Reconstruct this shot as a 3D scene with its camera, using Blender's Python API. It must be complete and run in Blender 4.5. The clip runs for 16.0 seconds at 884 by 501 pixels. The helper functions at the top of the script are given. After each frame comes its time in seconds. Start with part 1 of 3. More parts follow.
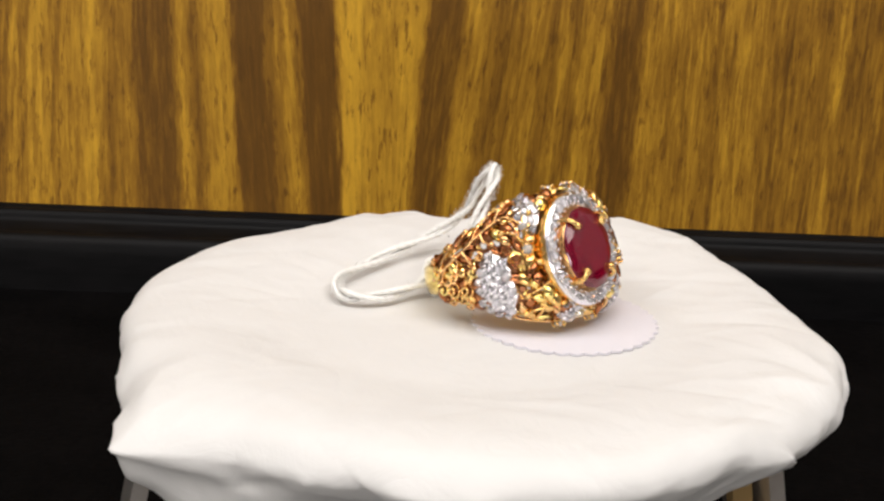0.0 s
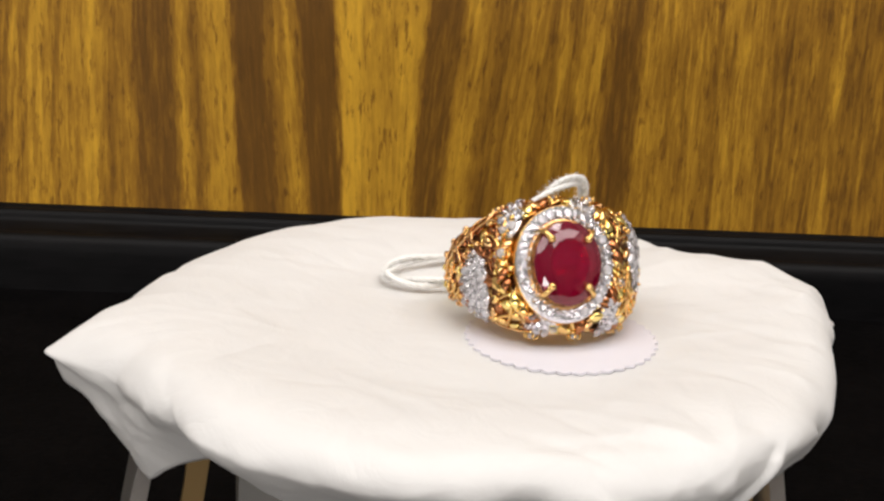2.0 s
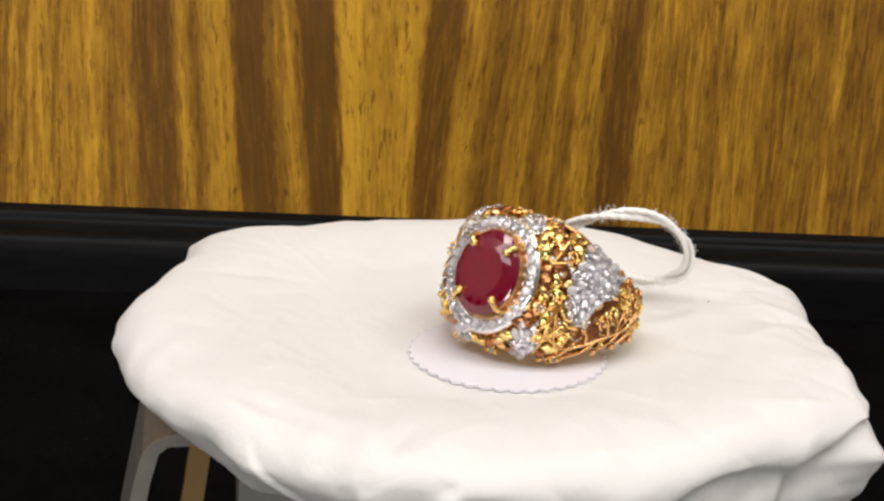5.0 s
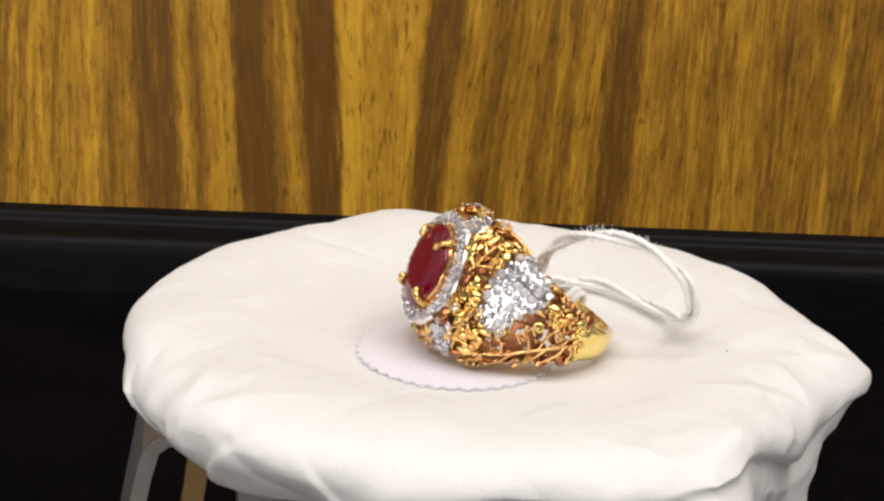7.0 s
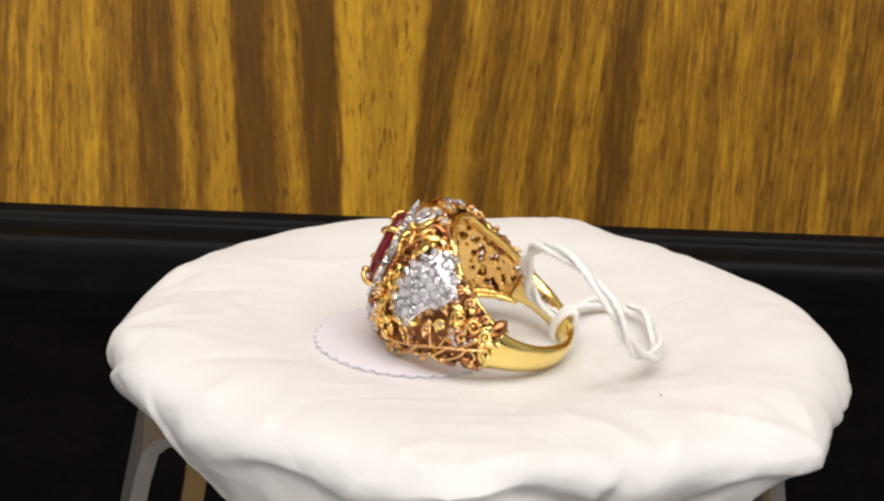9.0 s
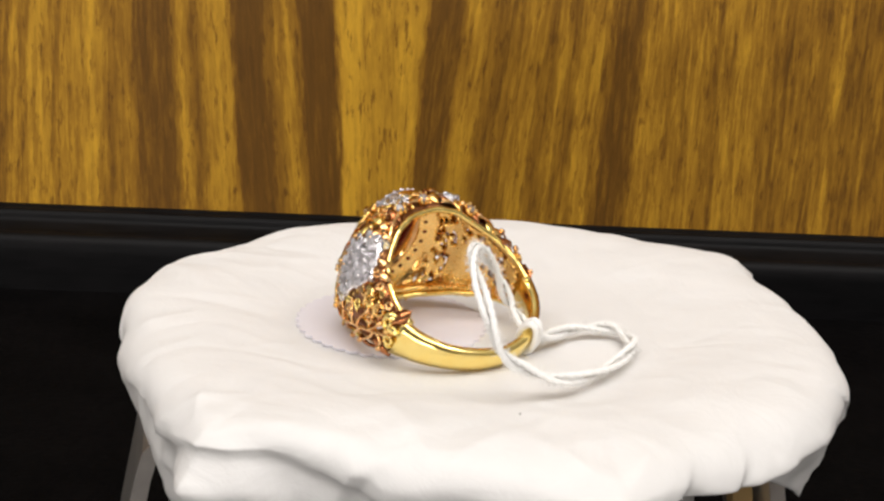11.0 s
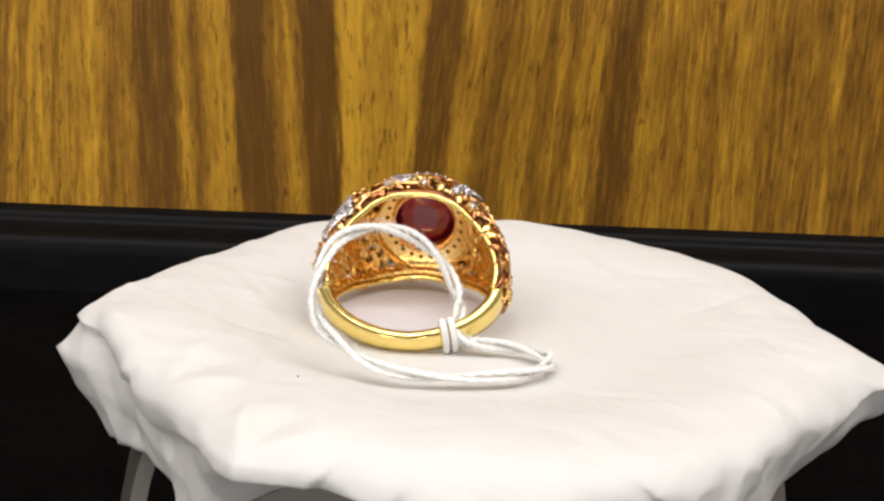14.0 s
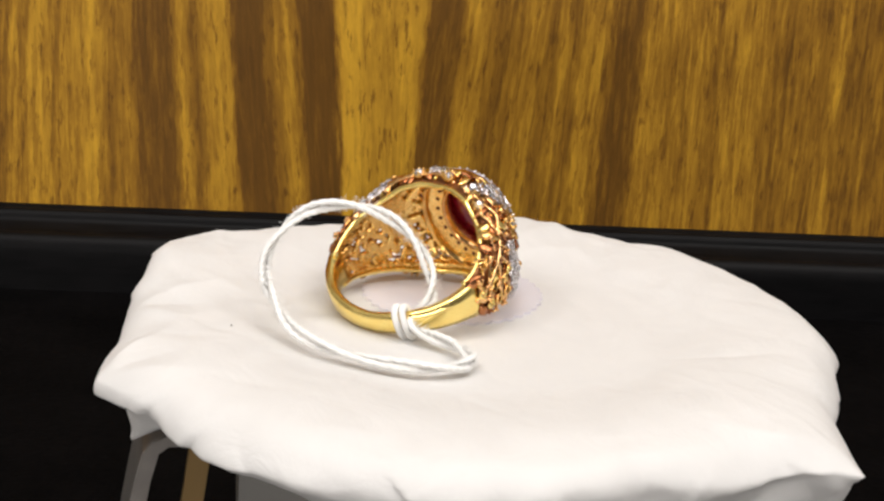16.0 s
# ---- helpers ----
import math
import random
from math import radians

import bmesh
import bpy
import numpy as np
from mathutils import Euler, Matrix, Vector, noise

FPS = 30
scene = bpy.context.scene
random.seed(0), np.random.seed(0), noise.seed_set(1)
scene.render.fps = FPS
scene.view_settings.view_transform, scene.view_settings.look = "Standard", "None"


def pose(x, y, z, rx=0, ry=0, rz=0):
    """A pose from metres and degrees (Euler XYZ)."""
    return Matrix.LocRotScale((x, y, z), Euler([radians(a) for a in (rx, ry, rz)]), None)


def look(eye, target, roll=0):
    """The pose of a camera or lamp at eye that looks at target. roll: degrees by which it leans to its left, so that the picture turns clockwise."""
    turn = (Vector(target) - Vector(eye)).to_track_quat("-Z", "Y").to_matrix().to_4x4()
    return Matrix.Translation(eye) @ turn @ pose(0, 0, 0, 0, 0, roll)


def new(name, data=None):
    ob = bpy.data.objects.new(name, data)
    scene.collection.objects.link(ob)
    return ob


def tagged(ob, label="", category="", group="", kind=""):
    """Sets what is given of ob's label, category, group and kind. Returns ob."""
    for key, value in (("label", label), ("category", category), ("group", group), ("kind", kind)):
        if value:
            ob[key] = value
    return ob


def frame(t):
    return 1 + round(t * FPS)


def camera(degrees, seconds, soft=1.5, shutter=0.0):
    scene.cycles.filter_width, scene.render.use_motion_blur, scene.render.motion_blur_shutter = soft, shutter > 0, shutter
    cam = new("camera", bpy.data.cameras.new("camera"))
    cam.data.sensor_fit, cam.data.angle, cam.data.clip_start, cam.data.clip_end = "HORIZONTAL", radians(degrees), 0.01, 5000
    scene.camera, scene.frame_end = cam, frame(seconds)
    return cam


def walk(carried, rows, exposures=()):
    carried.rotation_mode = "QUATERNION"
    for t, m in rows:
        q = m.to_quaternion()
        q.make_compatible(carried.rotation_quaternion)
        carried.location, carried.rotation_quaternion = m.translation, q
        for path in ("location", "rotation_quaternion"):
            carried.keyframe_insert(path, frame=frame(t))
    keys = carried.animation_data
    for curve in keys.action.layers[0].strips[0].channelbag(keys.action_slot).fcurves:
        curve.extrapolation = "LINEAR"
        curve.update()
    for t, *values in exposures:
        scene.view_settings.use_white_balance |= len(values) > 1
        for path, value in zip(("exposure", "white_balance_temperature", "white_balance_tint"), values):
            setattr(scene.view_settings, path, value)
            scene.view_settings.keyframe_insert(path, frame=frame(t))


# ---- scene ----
# All lengths below are drawing units of 0.82 mm, measured from the turntable's axis (x right, y away, z up).
U = 0.00082
RATE = 16.344  # degrees per second, clockwise from above

cam = camera(29.29, 16.0, soft=2.5)
EYE = pose(-4.944 * U, -196.083 * U, 71.166 * U, 71.812, -2.738, 0.899)
walk(cam, [(0.0, EYE), (16.0, EYE)])
scene.view_settings.exposure = 0.0

# ---- light: a closed shop interior, unseen overhead panels, added glint lamps and front fill ----
world = bpy.data.worlds.new("world")
scene.world = world
world.use_nodes = True
world.node_tree.nodes["Background"].inputs["Color"].default_value = (0.9, 0.85, 0.75, 1)
world.node_tree.nodes["Background"].inputs["Strength"].default_value = 0.05


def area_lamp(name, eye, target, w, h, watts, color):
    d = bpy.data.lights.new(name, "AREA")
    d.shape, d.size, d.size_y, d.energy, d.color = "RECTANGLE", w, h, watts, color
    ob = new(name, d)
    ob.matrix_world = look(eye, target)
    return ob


WARM = (1.0, 0.955, 0.925)
# unseen panels overhead, placed to suit the soft shadows
area_lamp("overhead_lamp", (0.30, -0.40, 0.74), (0.0, 0.0, 0.0), 0.58, 0.46, 3.4, WARM)
area_lamp("overhead_lamp", (-0.34, -0.44, 0.72), (0.0, 0.03, 0.0), 0.52, 0.44, 2.5, WARM)
area_lamp("overhead_lamp", (0.02, -0.10, 0.84), (0.0, 0.0, 0.0), 0.50, 0.14, 1.9, WARM)
# small unseen lamps, added only for glints on stones and gold
area_lamp("overhead_lamp", (-0.10, -0.56, 0.80), (0.0, 0.0, 0.0), 0.05, 0.05, 0.8, WARM)
area_lamp("overhead_lamp", (0.50, -0.12, 0.78), (0.0, 0.0, 0.0), 0.05, 0.05, 0.8, WARM)
area_lamp("overhead_lamp", (-0.50, -0.25, 0.78), (0.0, 0.0, 0.0), 0.05, 0.05, 0.6, WARM)
# unseen low fill, added to brighten the paper's skirt, the stand and the panel
area_lamp("front_fill", (-0.10, -0.58, 0.0), (0.0, 0.0, -0.03), 0.45, 0.06, 1.05, WARM)


# ---- materials ----
class Nodes:
    """A short way to write node trees."""

    def __init__(self, name):
        self.mat = bpy.data.materials.new(name)
        self.mat.use_nodes = True
        self.tree = self.mat.node_tree
        self.bsdf = self.tree.nodes["Principled BSDF"]

    def add(self, kind, **props):
        n = self.tree.nodes.new(kind)
        for k, v in props.items():
            setattr(n, k, v)
        return n

    def put(self, sock, value):
        if isinstance(value, bpy.types.NodeSocket):
            self.tree.links.new(value, sock)
        else:
            sock.default_value = value

    def set(self, **values):
        for k, v in values.items():
            self.put(self.bsdf.inputs[k.replace("_", " ")], v)

    def math(self, op, a, b=0.0, c=0.0):
        n = self.add("ShaderNodeMath", operation=op)
        for s, v in zip(n.inputs, (a, b, c)):
            self.put(s, v)
        return n.outputs[0]

    def coords(self, scale=(1, 1, 1)):
        t = self.add("ShaderNodeTexCoord")
        m = self.add("ShaderNodeMapping")
        m.inputs["Scale"].default_value = scale
        self.put(m.inputs["Vector"], t.outputs["Object"])
        return m.outputs["Vector"]

    def noise(self, vec, scale, detail=3.0, rough=0.55, warp=0.0):
        n = self.add("ShaderNodeTexNoise")
        self.put(n.inputs["Vector"], vec)
        n.inputs["Scale"].default_value = scale
        n.inputs["Detail"].default_value = detail
        n.inputs["Roughness"].default_value = rough
        n.inputs["Distortion"].default_value = warp
        return n.outputs["Fac"]

    def ramp(self, fac, stops):
        n = self.add("ShaderNodeValToRGB")
        e = n.color_ramp.elements
        while len(e) < len(stops):
            e.new(0.5)
        for el, (p, c) in zip(e, stops):
            el.position = p
            el.color = (*c, 1) if len(c) == 3 else c
        self.put(n.inputs["Fac"], fac)
        return n.outputs["Color"]

    def mix(self, fac, a, b, blend="MIX"):
        n = self.add("ShaderNodeMix", data_type="RGBA", blend_type=blend)
        self.put(n.inputs[0], fac)
        self.put(n.inputs[6], a)
        self.put(n.inputs[7], b)
        return n.outputs[2]

    def bump(self, height, strength, distance):
        n = self.add("ShaderNodeBump")
        n.inputs["Strength"].default_value = strength
        n.inputs["Distance"].default_value = distance
        self.put(n.inputs["Height"], height)
        self.put(self.bsdf.inputs["Normal"], n.outputs["Normal"])


def grey(v):
    return (v, v, v)


def wood_material():
    m = Nodes("walnut_laminate")
    t = m.add("ShaderNodeTexCoord")
    sep = m.add("ShaderNodeSeparateXYZ")
    m.put(sep.inputs[0], t.outputs["Object"])
    x = m.math("DIVIDE", sep.outputs[0], U)
    z = m.math("DIVIDE", sep.outputs[2], U)
    # the figure fans out slightly, more so at one end
    lean = ((0.8, 0.466), (24.2, 0.5), (39.8, 0.55), (54.1, 0.565), (68.5, 0.6), (78.9, 0.572), (90.6, 0.523), (101.1, 0.406), (111.6, 0.41), (122.1, 0.42), (141.8, 0.47), (150, 0.49), (164.2, 0.505), (184, 0.485), (206.2, 0.49))
    k = m.math("SUBTRACT", m.ramp(m.math("DIVIDE", x, 210.0), [(p / 210, grey(v)) for p, v in lean]), 0.5)
    xw = m.math("MULTIPLY_ADD", m.math("ADD", z, 15.0), k, x)
    comb = m.add("ShaderNodeCombineXYZ")
    m.put(comb.inputs[0], xw)
    m.put(comb.inputs[1], m.math("MULTIPLY", z, 0.16))
    wav = m.noise(comb.outputs[0], 0.35, 4.0, 0.6)
    xs = m.math("MULTIPLY_ADD", m.math("SUBTRACT", wav, 0.5), 3.0, xw)
    fine = m.add("ShaderNodeCombineXYZ")
    m.put(fine.inputs[0], m.math("MULTIPLY", xw, 1.0))
    m.put(fine.inputs[1], m.math("MULTIPLY", z, 0.13))
    wav2 = m.noise(fine.outputs[0], 1.3, 3.0, 0.6)
    xs = m.math("MULTIPLY_ADD", m.math("SUBTRACT", wav2, 0.5), 2.4, xs)
    # light and dark growth bands: (place along the board, lightness)
    bands = ((2, 0.35), (4.6, 0.78), (6.7, 0.45), (8, 0.8), (11.6, 0.8), (13.2, 0.52), (14.7, 0.68), (18.7, 0.68), (22.1, 0.93), (26, 0.42), (29.9, 0.66), (33.2,
             0.22), (39.9, 0.22), (42.7, 0.85), (45.8, 0.33), (48, 0.76), (53.6, 0.76), (55.4, 0.17), (61.5, 0.17), (64.2, 0.48), (67.8, 0.8), (71.1, 0.17), (77.9,
             0.17), (79.6, 0.97), (83.5, 0.97), (84.8, 0.82), (92, 0.82), (93.3, 0.88), (96.8, 0.88), (98.9, 0.24))
    bands_b = ((98.9, 0.24), (104.6, 0.24), (107.2, 0.74), (110.7, 0.74), (114.5, 0.3), (118.8, 0.5), (123.2, 0.76), (127.1, 0.38), (130, 0.7), (132.5, 0.35),
               (134.6, 0.72), (139.3, 0.72), (141.8, 0.16), (147.5, 0.16), (149.8, 0.72), (154.3, 0.72), (156.2, 0.62), (159.6, 0.62), (162.9, 0.72), (166.7, 0.42),
               (168.8, 0.72), (175.4, 0.72), (177.8, 0.55), (181.4, 0.35), (184.1, 0.5), (188.6, 0.5), (191.5, 0.4), (194.8, 0.75), (197.1, 0.36), (200.5, 0.36),
               (204, 0.46), (260, 0.4))
    fa = m.ramp(m.math("DIVIDE", xs, 98.9), [(p / 98.9, grey(v)) for p, v in bands])
    fb = m.ramp(m.math("DIVIDE", m.math("SUBTRACT", xs, 98.9), 161.1), [((p - 98.9) / 161.1, grey(v)) for p, v in bands_b])
    tone = m.mix(m.math("GREATER_THAN", xs, 98.9), fa, fb)
    # pores and fine fibre
    pv = m.add("ShaderNodeCombineXYZ")
    m.put(pv.inputs[0], xw)
    m.put(pv.inputs[1], m.math("MULTIPLY", z, 0.17))
    pores = m.noise(pv.outputs[0], 0.72, 5.0, 0.7, 0.15)
    pore_mask = m.ramp(pores, [(0.33, grey(0.0)), (0.45, grey(1.0))])
    fv = m.add("ShaderNodeCombineXYZ")
    m.put(fv.inputs[0], m.math("MULTIPLY_ADD", m.math("SUBTRACT", wav2, 0.5), 1.6, xw))
    m.put(fv.inputs[1], m.math("MULTIPLY", z, 0.06))
    fibre = m.noise(fv.outputs[0], 0.85, 5.0, 0.66)
    f2 = m.ramp(fibre, [(0.32, grey(0.0)), (0.67, grey(1.0))])
    # the plain-sawn end of the board shows more fibre than figure
    share = m.ramp(m.math("DIVIDE", xw, 210.0), [(0.0, grey(0.42)), (0.2, grey(0.26)), (0.45, grey(0.24)), (0.65, grey(0.40)), (1.0, grey(0.42))])
    mv = m.add("ShaderNodeCombineXYZ")
    m.put(mv.inputs[0], xw)
    m.put(mv.inputs[1], m.math("MULTIPLY", z, 0.35))
    mottle = m.ramp(m.noise(mv.outputs[0], 0.16, 5.0, 0.65), [(0.35, grey(0.78)), (0.6, grey(1.0))])
    tone = m.mix(1.0, tone, mottle, "MULTIPLY")
    t1 = m.mix(share, tone, f2)
    t2 = m.mix(m.math("MULTIPLY_ADD", pore_mask, -0.48, 0.48), t1, (0.0, 0.0, 0.0, 1))
    col = m.ramp(t2, [(0.0, (0.092, 0.041, 0.008)), (0.28, (0.167, 0.076, 0.012)), (0.52, (0.351, 0.170, 0.018)), (0.86, (0.737, 0.407, 0.036))])
    m.set(Base_Color=col, Roughness=0.5)
    m.bsdf.inputs["Specular IOR Level"].default_value = 0.15
    m.bump(t2, 0.15, 0.0002)
    return m.mat


def velvet_material():
    m = Nodes("black_velvet")
    v = m.coords()
    n1 = m.noise(v, 900.0, 4.0, 0.7)
    n2 = m.noise(v, 60.0, 3.0, 0.6)
    f = m.math("MULTIPLY", n1, n2)
    col = m.ramp(f, [(0.12, (0.0008, 0.0008, 0.0009)), (0.5, (0.0045, 0.0039, 0.0040))])
    m.set(Base_Color=col, Roughness=0.95)
    m.bsdf.inputs["Specular IOR Level"].default_value = 0.04
    m.bump(n1, 0.6, 0.0006)
    return m.mat


def lacquer_material():
    m = Nodes("black_lacquer")
    v = m.coords((1, 6, 6))
    n1 = m.noise(v, 120.0, 4.0, 0.6)
    m.set(Base_Color=m.ramp(n1, [(0.3, (0.002, 0.002, 0.0022)), (0.8, (0.006, 0.0055, 0.006))]),
          Roughness=m.math("MULTIPLY_ADD", n1, 0.25, 0.38))
    m.bsdf.inputs["Specular IOR Level"].default_value = 0.11
    m.bump(n1, 0.2, 0.0003)
    return m.mat


def paper_material(name, colour, rough, scale, strength, thin=0.0):
    m = Nodes(name)
    v = m.coords()
    n0 = m.noise(v, 120.0 * scale, 5.0, 0.62, 1.2)
    n1 = m.math("ABSOLUTE", m.math("SUBTRACT", n0, 0.5))
    n1 = m.math("MULTIPLY", n1, 3.0)
    n2 = m.noise(v, 1600.0 * scale, 3.0, 0.6)
    tint = m.ramp(n0, [(0.3, tuple(c * 0.965 for c in colour)), (0.7, colour)])
    m.set(Base_Color=tint, Roughness=rough, Subsurface_Weight=0.0)
    m.bsdf.inputs["Specular IOR Level"].default_value = 0.25
    n3 = m.math("ABSOLUTE", m.math("SUBTRACT", m.noise(v, 380.0 * scale, 4.0, 0.6, 0.8), 0.5))
    h = m.math("MULTIPLY_ADD", n2, 0.12, m.math("MULTIPLY_ADD", n3, 0.25, n1))
    m.bump(h, strength, 0.0008)
    if thin:
        # light passes through the fibres
        through_light = m.add("ShaderNodeBsdfTranslucent")
        m.put(through_light.inputs["Color"], tint)
        both = m.add("ShaderNodeMixShader")
        both.inputs[0].default_value = thin
        m.put(both.inputs[1], m.bsdf.outputs[0])
        m.put(both.inputs[2], through_light.outputs[0])
        m.put(m.tree.nodes["Material Output"].inputs["Surface"], both.outputs[0])
    return m.mat


def metal_material(name, colour, rough, colour2=None, hammer=0.0):
    m = Nodes(name)
    v = m.coords()
    n1 = m.noise(v, 700.0, 3.0, 0.6)
    n2 = m.noise(v, 3500.0, 2.0, 0.6)
    col = m.mix(m.ramp(n1, [(0.35, grey(0.0)), (0.65, grey(1.0))]), (*colour, 1), (*(colour2 or colour), 1))
    m.set(Base_Color=col, Metallic=1.0, Roughness=m.math("MULTIPLY_ADD", n2, 0.14, rough - 0.05))
    m.bump(n1 if hammer == 0 else m.noise(v, 1500.0, 3.0, 0.7), 0.06 + hammer, 0.0003)
    return m.mat


def gem_material(name, colour, ior, transmission, rough):
    m = Nodes(name)
    v = m.coords()
    n = m.noise(v, 1500.0, 4.0, 0.6)
    col = m.mix(m.math("MULTIPLY", n, 0.6), (*colour, 1), (*[c * 0.72 for c in colour], 1))
    m.set(Base_Color=col, IOR=ior, Roughness=rough, Transmission_Weight=transmission)
    return m.mat


def diamond_material():
    """Colourless stones, each a little different in clarity."""
    m = Nodes("diamond")
    info = m.add("ShaderNodeObjectInfo")
    clear = m.ramp(info.outputs["Random"], [(0.0, grey(0.55)), (0.5, grey(0.82)), (1.0, grey(0.98))])
    col = m.ramp(m.noise(m.coords(), 1800.0, 2.0), [(0.35, (0.93, 0.91, 0.98)), (0.65, (1.0, 0.99, 1.0))])
    m.set(Base_Color=col, IOR=2.42, Roughness=0.02, Transmission_Weight=clear)
    return m.mat


def acrylic_material():
    m = Nodes("clear_acrylic")
    v = m.coords()
    n = m.noise(v, 80.0, 3.0)
    m.set(Base_Color=(0.93, 0.93, 0.90, 1), IOR=1.49, Transmission_Weight=1.0, Roughness=m.math("MULTIPLY", n, 0.10))
    return m.mat


def frost_material(name, colour, transmission):
    m = Nodes(name)
    n = m.noise(m.coords(), 300.0, 3.0)
    m.set(Base_Color=m.ramp(n, [(0.3, tuple(c * 0.8 for c in colour)), (0.7, colour)]), IOR=1.49, Transmission_Weight=transmission, Roughness=0.3)
    return m.mat


def plaster_material(name, colour):
    m = Nodes(name)
    n = m.noise(m.coords(), 6.0, 5.0)
    m.set(Base_Color=m.ramp(n, [(0.3, tuple(c * 0.93 for c in colour)), (0.7, colour)]), Roughness=0.8)
    return m.mat


WOOD = wood_material()
VELVET = velvet_material()
LACQUER = lacquer_material()
TISSUE = paper_material("white_tissue", (0.94, 0.93, 0.915), 0.66, 1.0, 0.13, 0.27)
CARD = paper_material("white_card", (0.80, 0.78, 0.84), 0.4, 2.0, 0.02)
THREAD = paper_material("white_cotton", (0.985, 0.98, 0.955), 0.85, 6.0, 0.10, 0.06)
GOLD = metal_material("yellow_gold", (1.0, 0.80, 0.29), 0.16, (1.0, 0.76, 0.25))
FILIGREE = metal_material("deep_gold", (0.97, 0.66, 0.24), 0.16, (0.76, 0.43, 0.14))
ROSE = metal_material("rose_gold", (0.94, 0.60, 0.27), 0.15, (0.80, 0.44, 0.18))
# dark metal that stands for the shade in open seats
SEAT_DARK = metal_material("seat_shade_metal", (0.28, 0.12, 0.06), 0.45, (0.16, 0.06, 0.035))
# outside of the dome: shade between the ornaments is put into this colour
GROUND = metal_material("shaded_gold", (0.34, 0.15, 0.068), 0.32, (0.19, 0.075, 0.036))
ANTIQUE = metal_material("antique_gold", (0.52, 0.22, 0.09), 0.2, (0.32, 0.11, 0.045))
BED = metal_material("setting_bed", (0.93, 0.91, 0.94), 0.22)
INNER = metal_material("brushed_gold", (1.0, 0.70, 0.25), 0.24, (0.98, 0.62, 0.20), 0.2)
WHITE_GOLD = metal_material("white_gold", (0.93, 0.92, 0.92), 0.25)
RUBY = gem_material("ruby", (0.31, 0.003, 0.034), 1.76, 0.55, 0.02)
DIAMOND = diamond_material()
ACRYLIC = acrylic_material()
# light caught by the cut edge is put into this grey
EDGE = frost_material("lit_acrylic_edge", (0.33, 0.305, 0.28), 0.25)
SHEET = frost_material("acrylic_sheet", (0.55, 0.53, 0.50), 0.75)
FROST = frost_material("frosted_acrylic", (0.35, 0.33, 0.30), 0.5)
TAN = plaster_material("refracted_wood_tan", (0.30, 0.19, 0.07))
HOUSING = plaster_material("grey_plastic", (0.30, 0.29, 0.27))
# unseen room: lighter walls bounce light, a dark one keeps reflections dark
PLASTER = plaster_material("plain_plaster", (0.42, 0.405, 0.38))
DARK_WALL = plaster_material("dim_plaster", (0.14, 0.135, 0.125))


# ---- mesh helpers ----
def mesh_of(name, verts, faces, material, smooth=True):
    me = bpy.data.meshes.new(name)
    me.from_pydata([tuple(c * U for c in v) for v in verts], [], faces)
    me.update()
    me.materials.append(material)
    me.polygons.foreach_set("use_smooth", [smooth] * len(me.polygons))
    return me


def part(name, me, parent=None, label="", m=None):
    ob = new(name, me)
    if parent is not None:
        ob.parent = parent
    if m is not None:
        ob.matrix_basis = m
    if label:
        tagged(ob, label)
    return ob


def box_mesh(name, x0, x1, y0, y1, z0, z1, material, bevel=0.0):
    bm = bmesh.new()
    bmesh.ops.create_cube(bm, size=1.0)
    for v in bm.verts:
        v.co = Vector(((x0 + x1) / 2 + v.co.x * (x1 - x0), (y0 + y1) / 2 + v.co.y * (y1 - y0), (z0 + z1) / 2 + v.co.z * (z1 - z0))) * U
    if bevel:
        bmesh.ops.bevel(bm, geom=bm.edges[:], offset=bevel * U, segments=2, affect="EDGES")
    me = bpy.data.meshes.new(name)
    bm.to_mesh(me)
    bm.free()
    me.materials.append(material)
    return me


def smooth_path(points, per=8, closed=False):
    """Catmull-Rom through the points."""
    P = [Vector(p) for p in points]
    n = len(P)
    out = []
    for i in range(n if closed else n - 1):
        p0, p1, p2, p3 = (P[(i + k) % n] if closed else P[min(max(i + k, 0), n - 1)] for k in (-1, 0, 1, 2))
        for j in range(per):
            t = j / per
            out.append(0.5 * (2 * p1 + (p2 - p0) * t + (2 * p0 - 5 * p1 + 4 * p2 - p3) * t * t + (3 * p1 - p0 - 3 * p2 + p3) * t ** 3))
    if not closed:
        out.append(P[-1])
    return out


def tube(path, radius, sides=6, closed=False, taper=None):
    """Verts and faces of a tube along a path; radius may vary by taper(k), k from 0 to 1."""
    n = len(path)
    verts, faces = [], []
    up = Vector((0.12, 0.25, 1.0)).normalized()
    for i, p in enumerate(path):
        a = path[(i + 1) % n] if closed else path[min(i + 1, n - 1)]
        b = path[i - 1] if closed else path[max(i - 1, 0)]
        d = (a - b).normalized()
        e1 = up - d * up.dot(d)
        if e1.length < 1e-4:
            e1 = d.orthogonal()
        e1.normalize()
        up = e1
        e2 = d.cross(e1)
        r = radius * (taper(i / (n - 1)) if taper else 1.0)
        for k in range(sides):
            w = 2 * math.pi * k / sides
            verts.append(p + (e1 * math.cos(w) + e2 * math.sin(w)) * r)
    for i in range(n if closed else n - 1):
        j = (i + 1) % n
        for k in range(sides):
            l = (k + 1) % sides
            faces.append((i * sides + k, i * sides + l, j * sides + l, j * sides + k))
    if not closed:
        faces.append(tuple(range(sides))[::-1])
        faces.append(tuple((n - 1) * sides + k for k in range(sides)))
    return verts, faces


def join(pieces):
    verts, faces = [], []
    for v, f in pieces:
        o = len(verts)
        verts += list(v)
        faces += [tuple(o + i for i in q) for q in f]
    return verts, faces


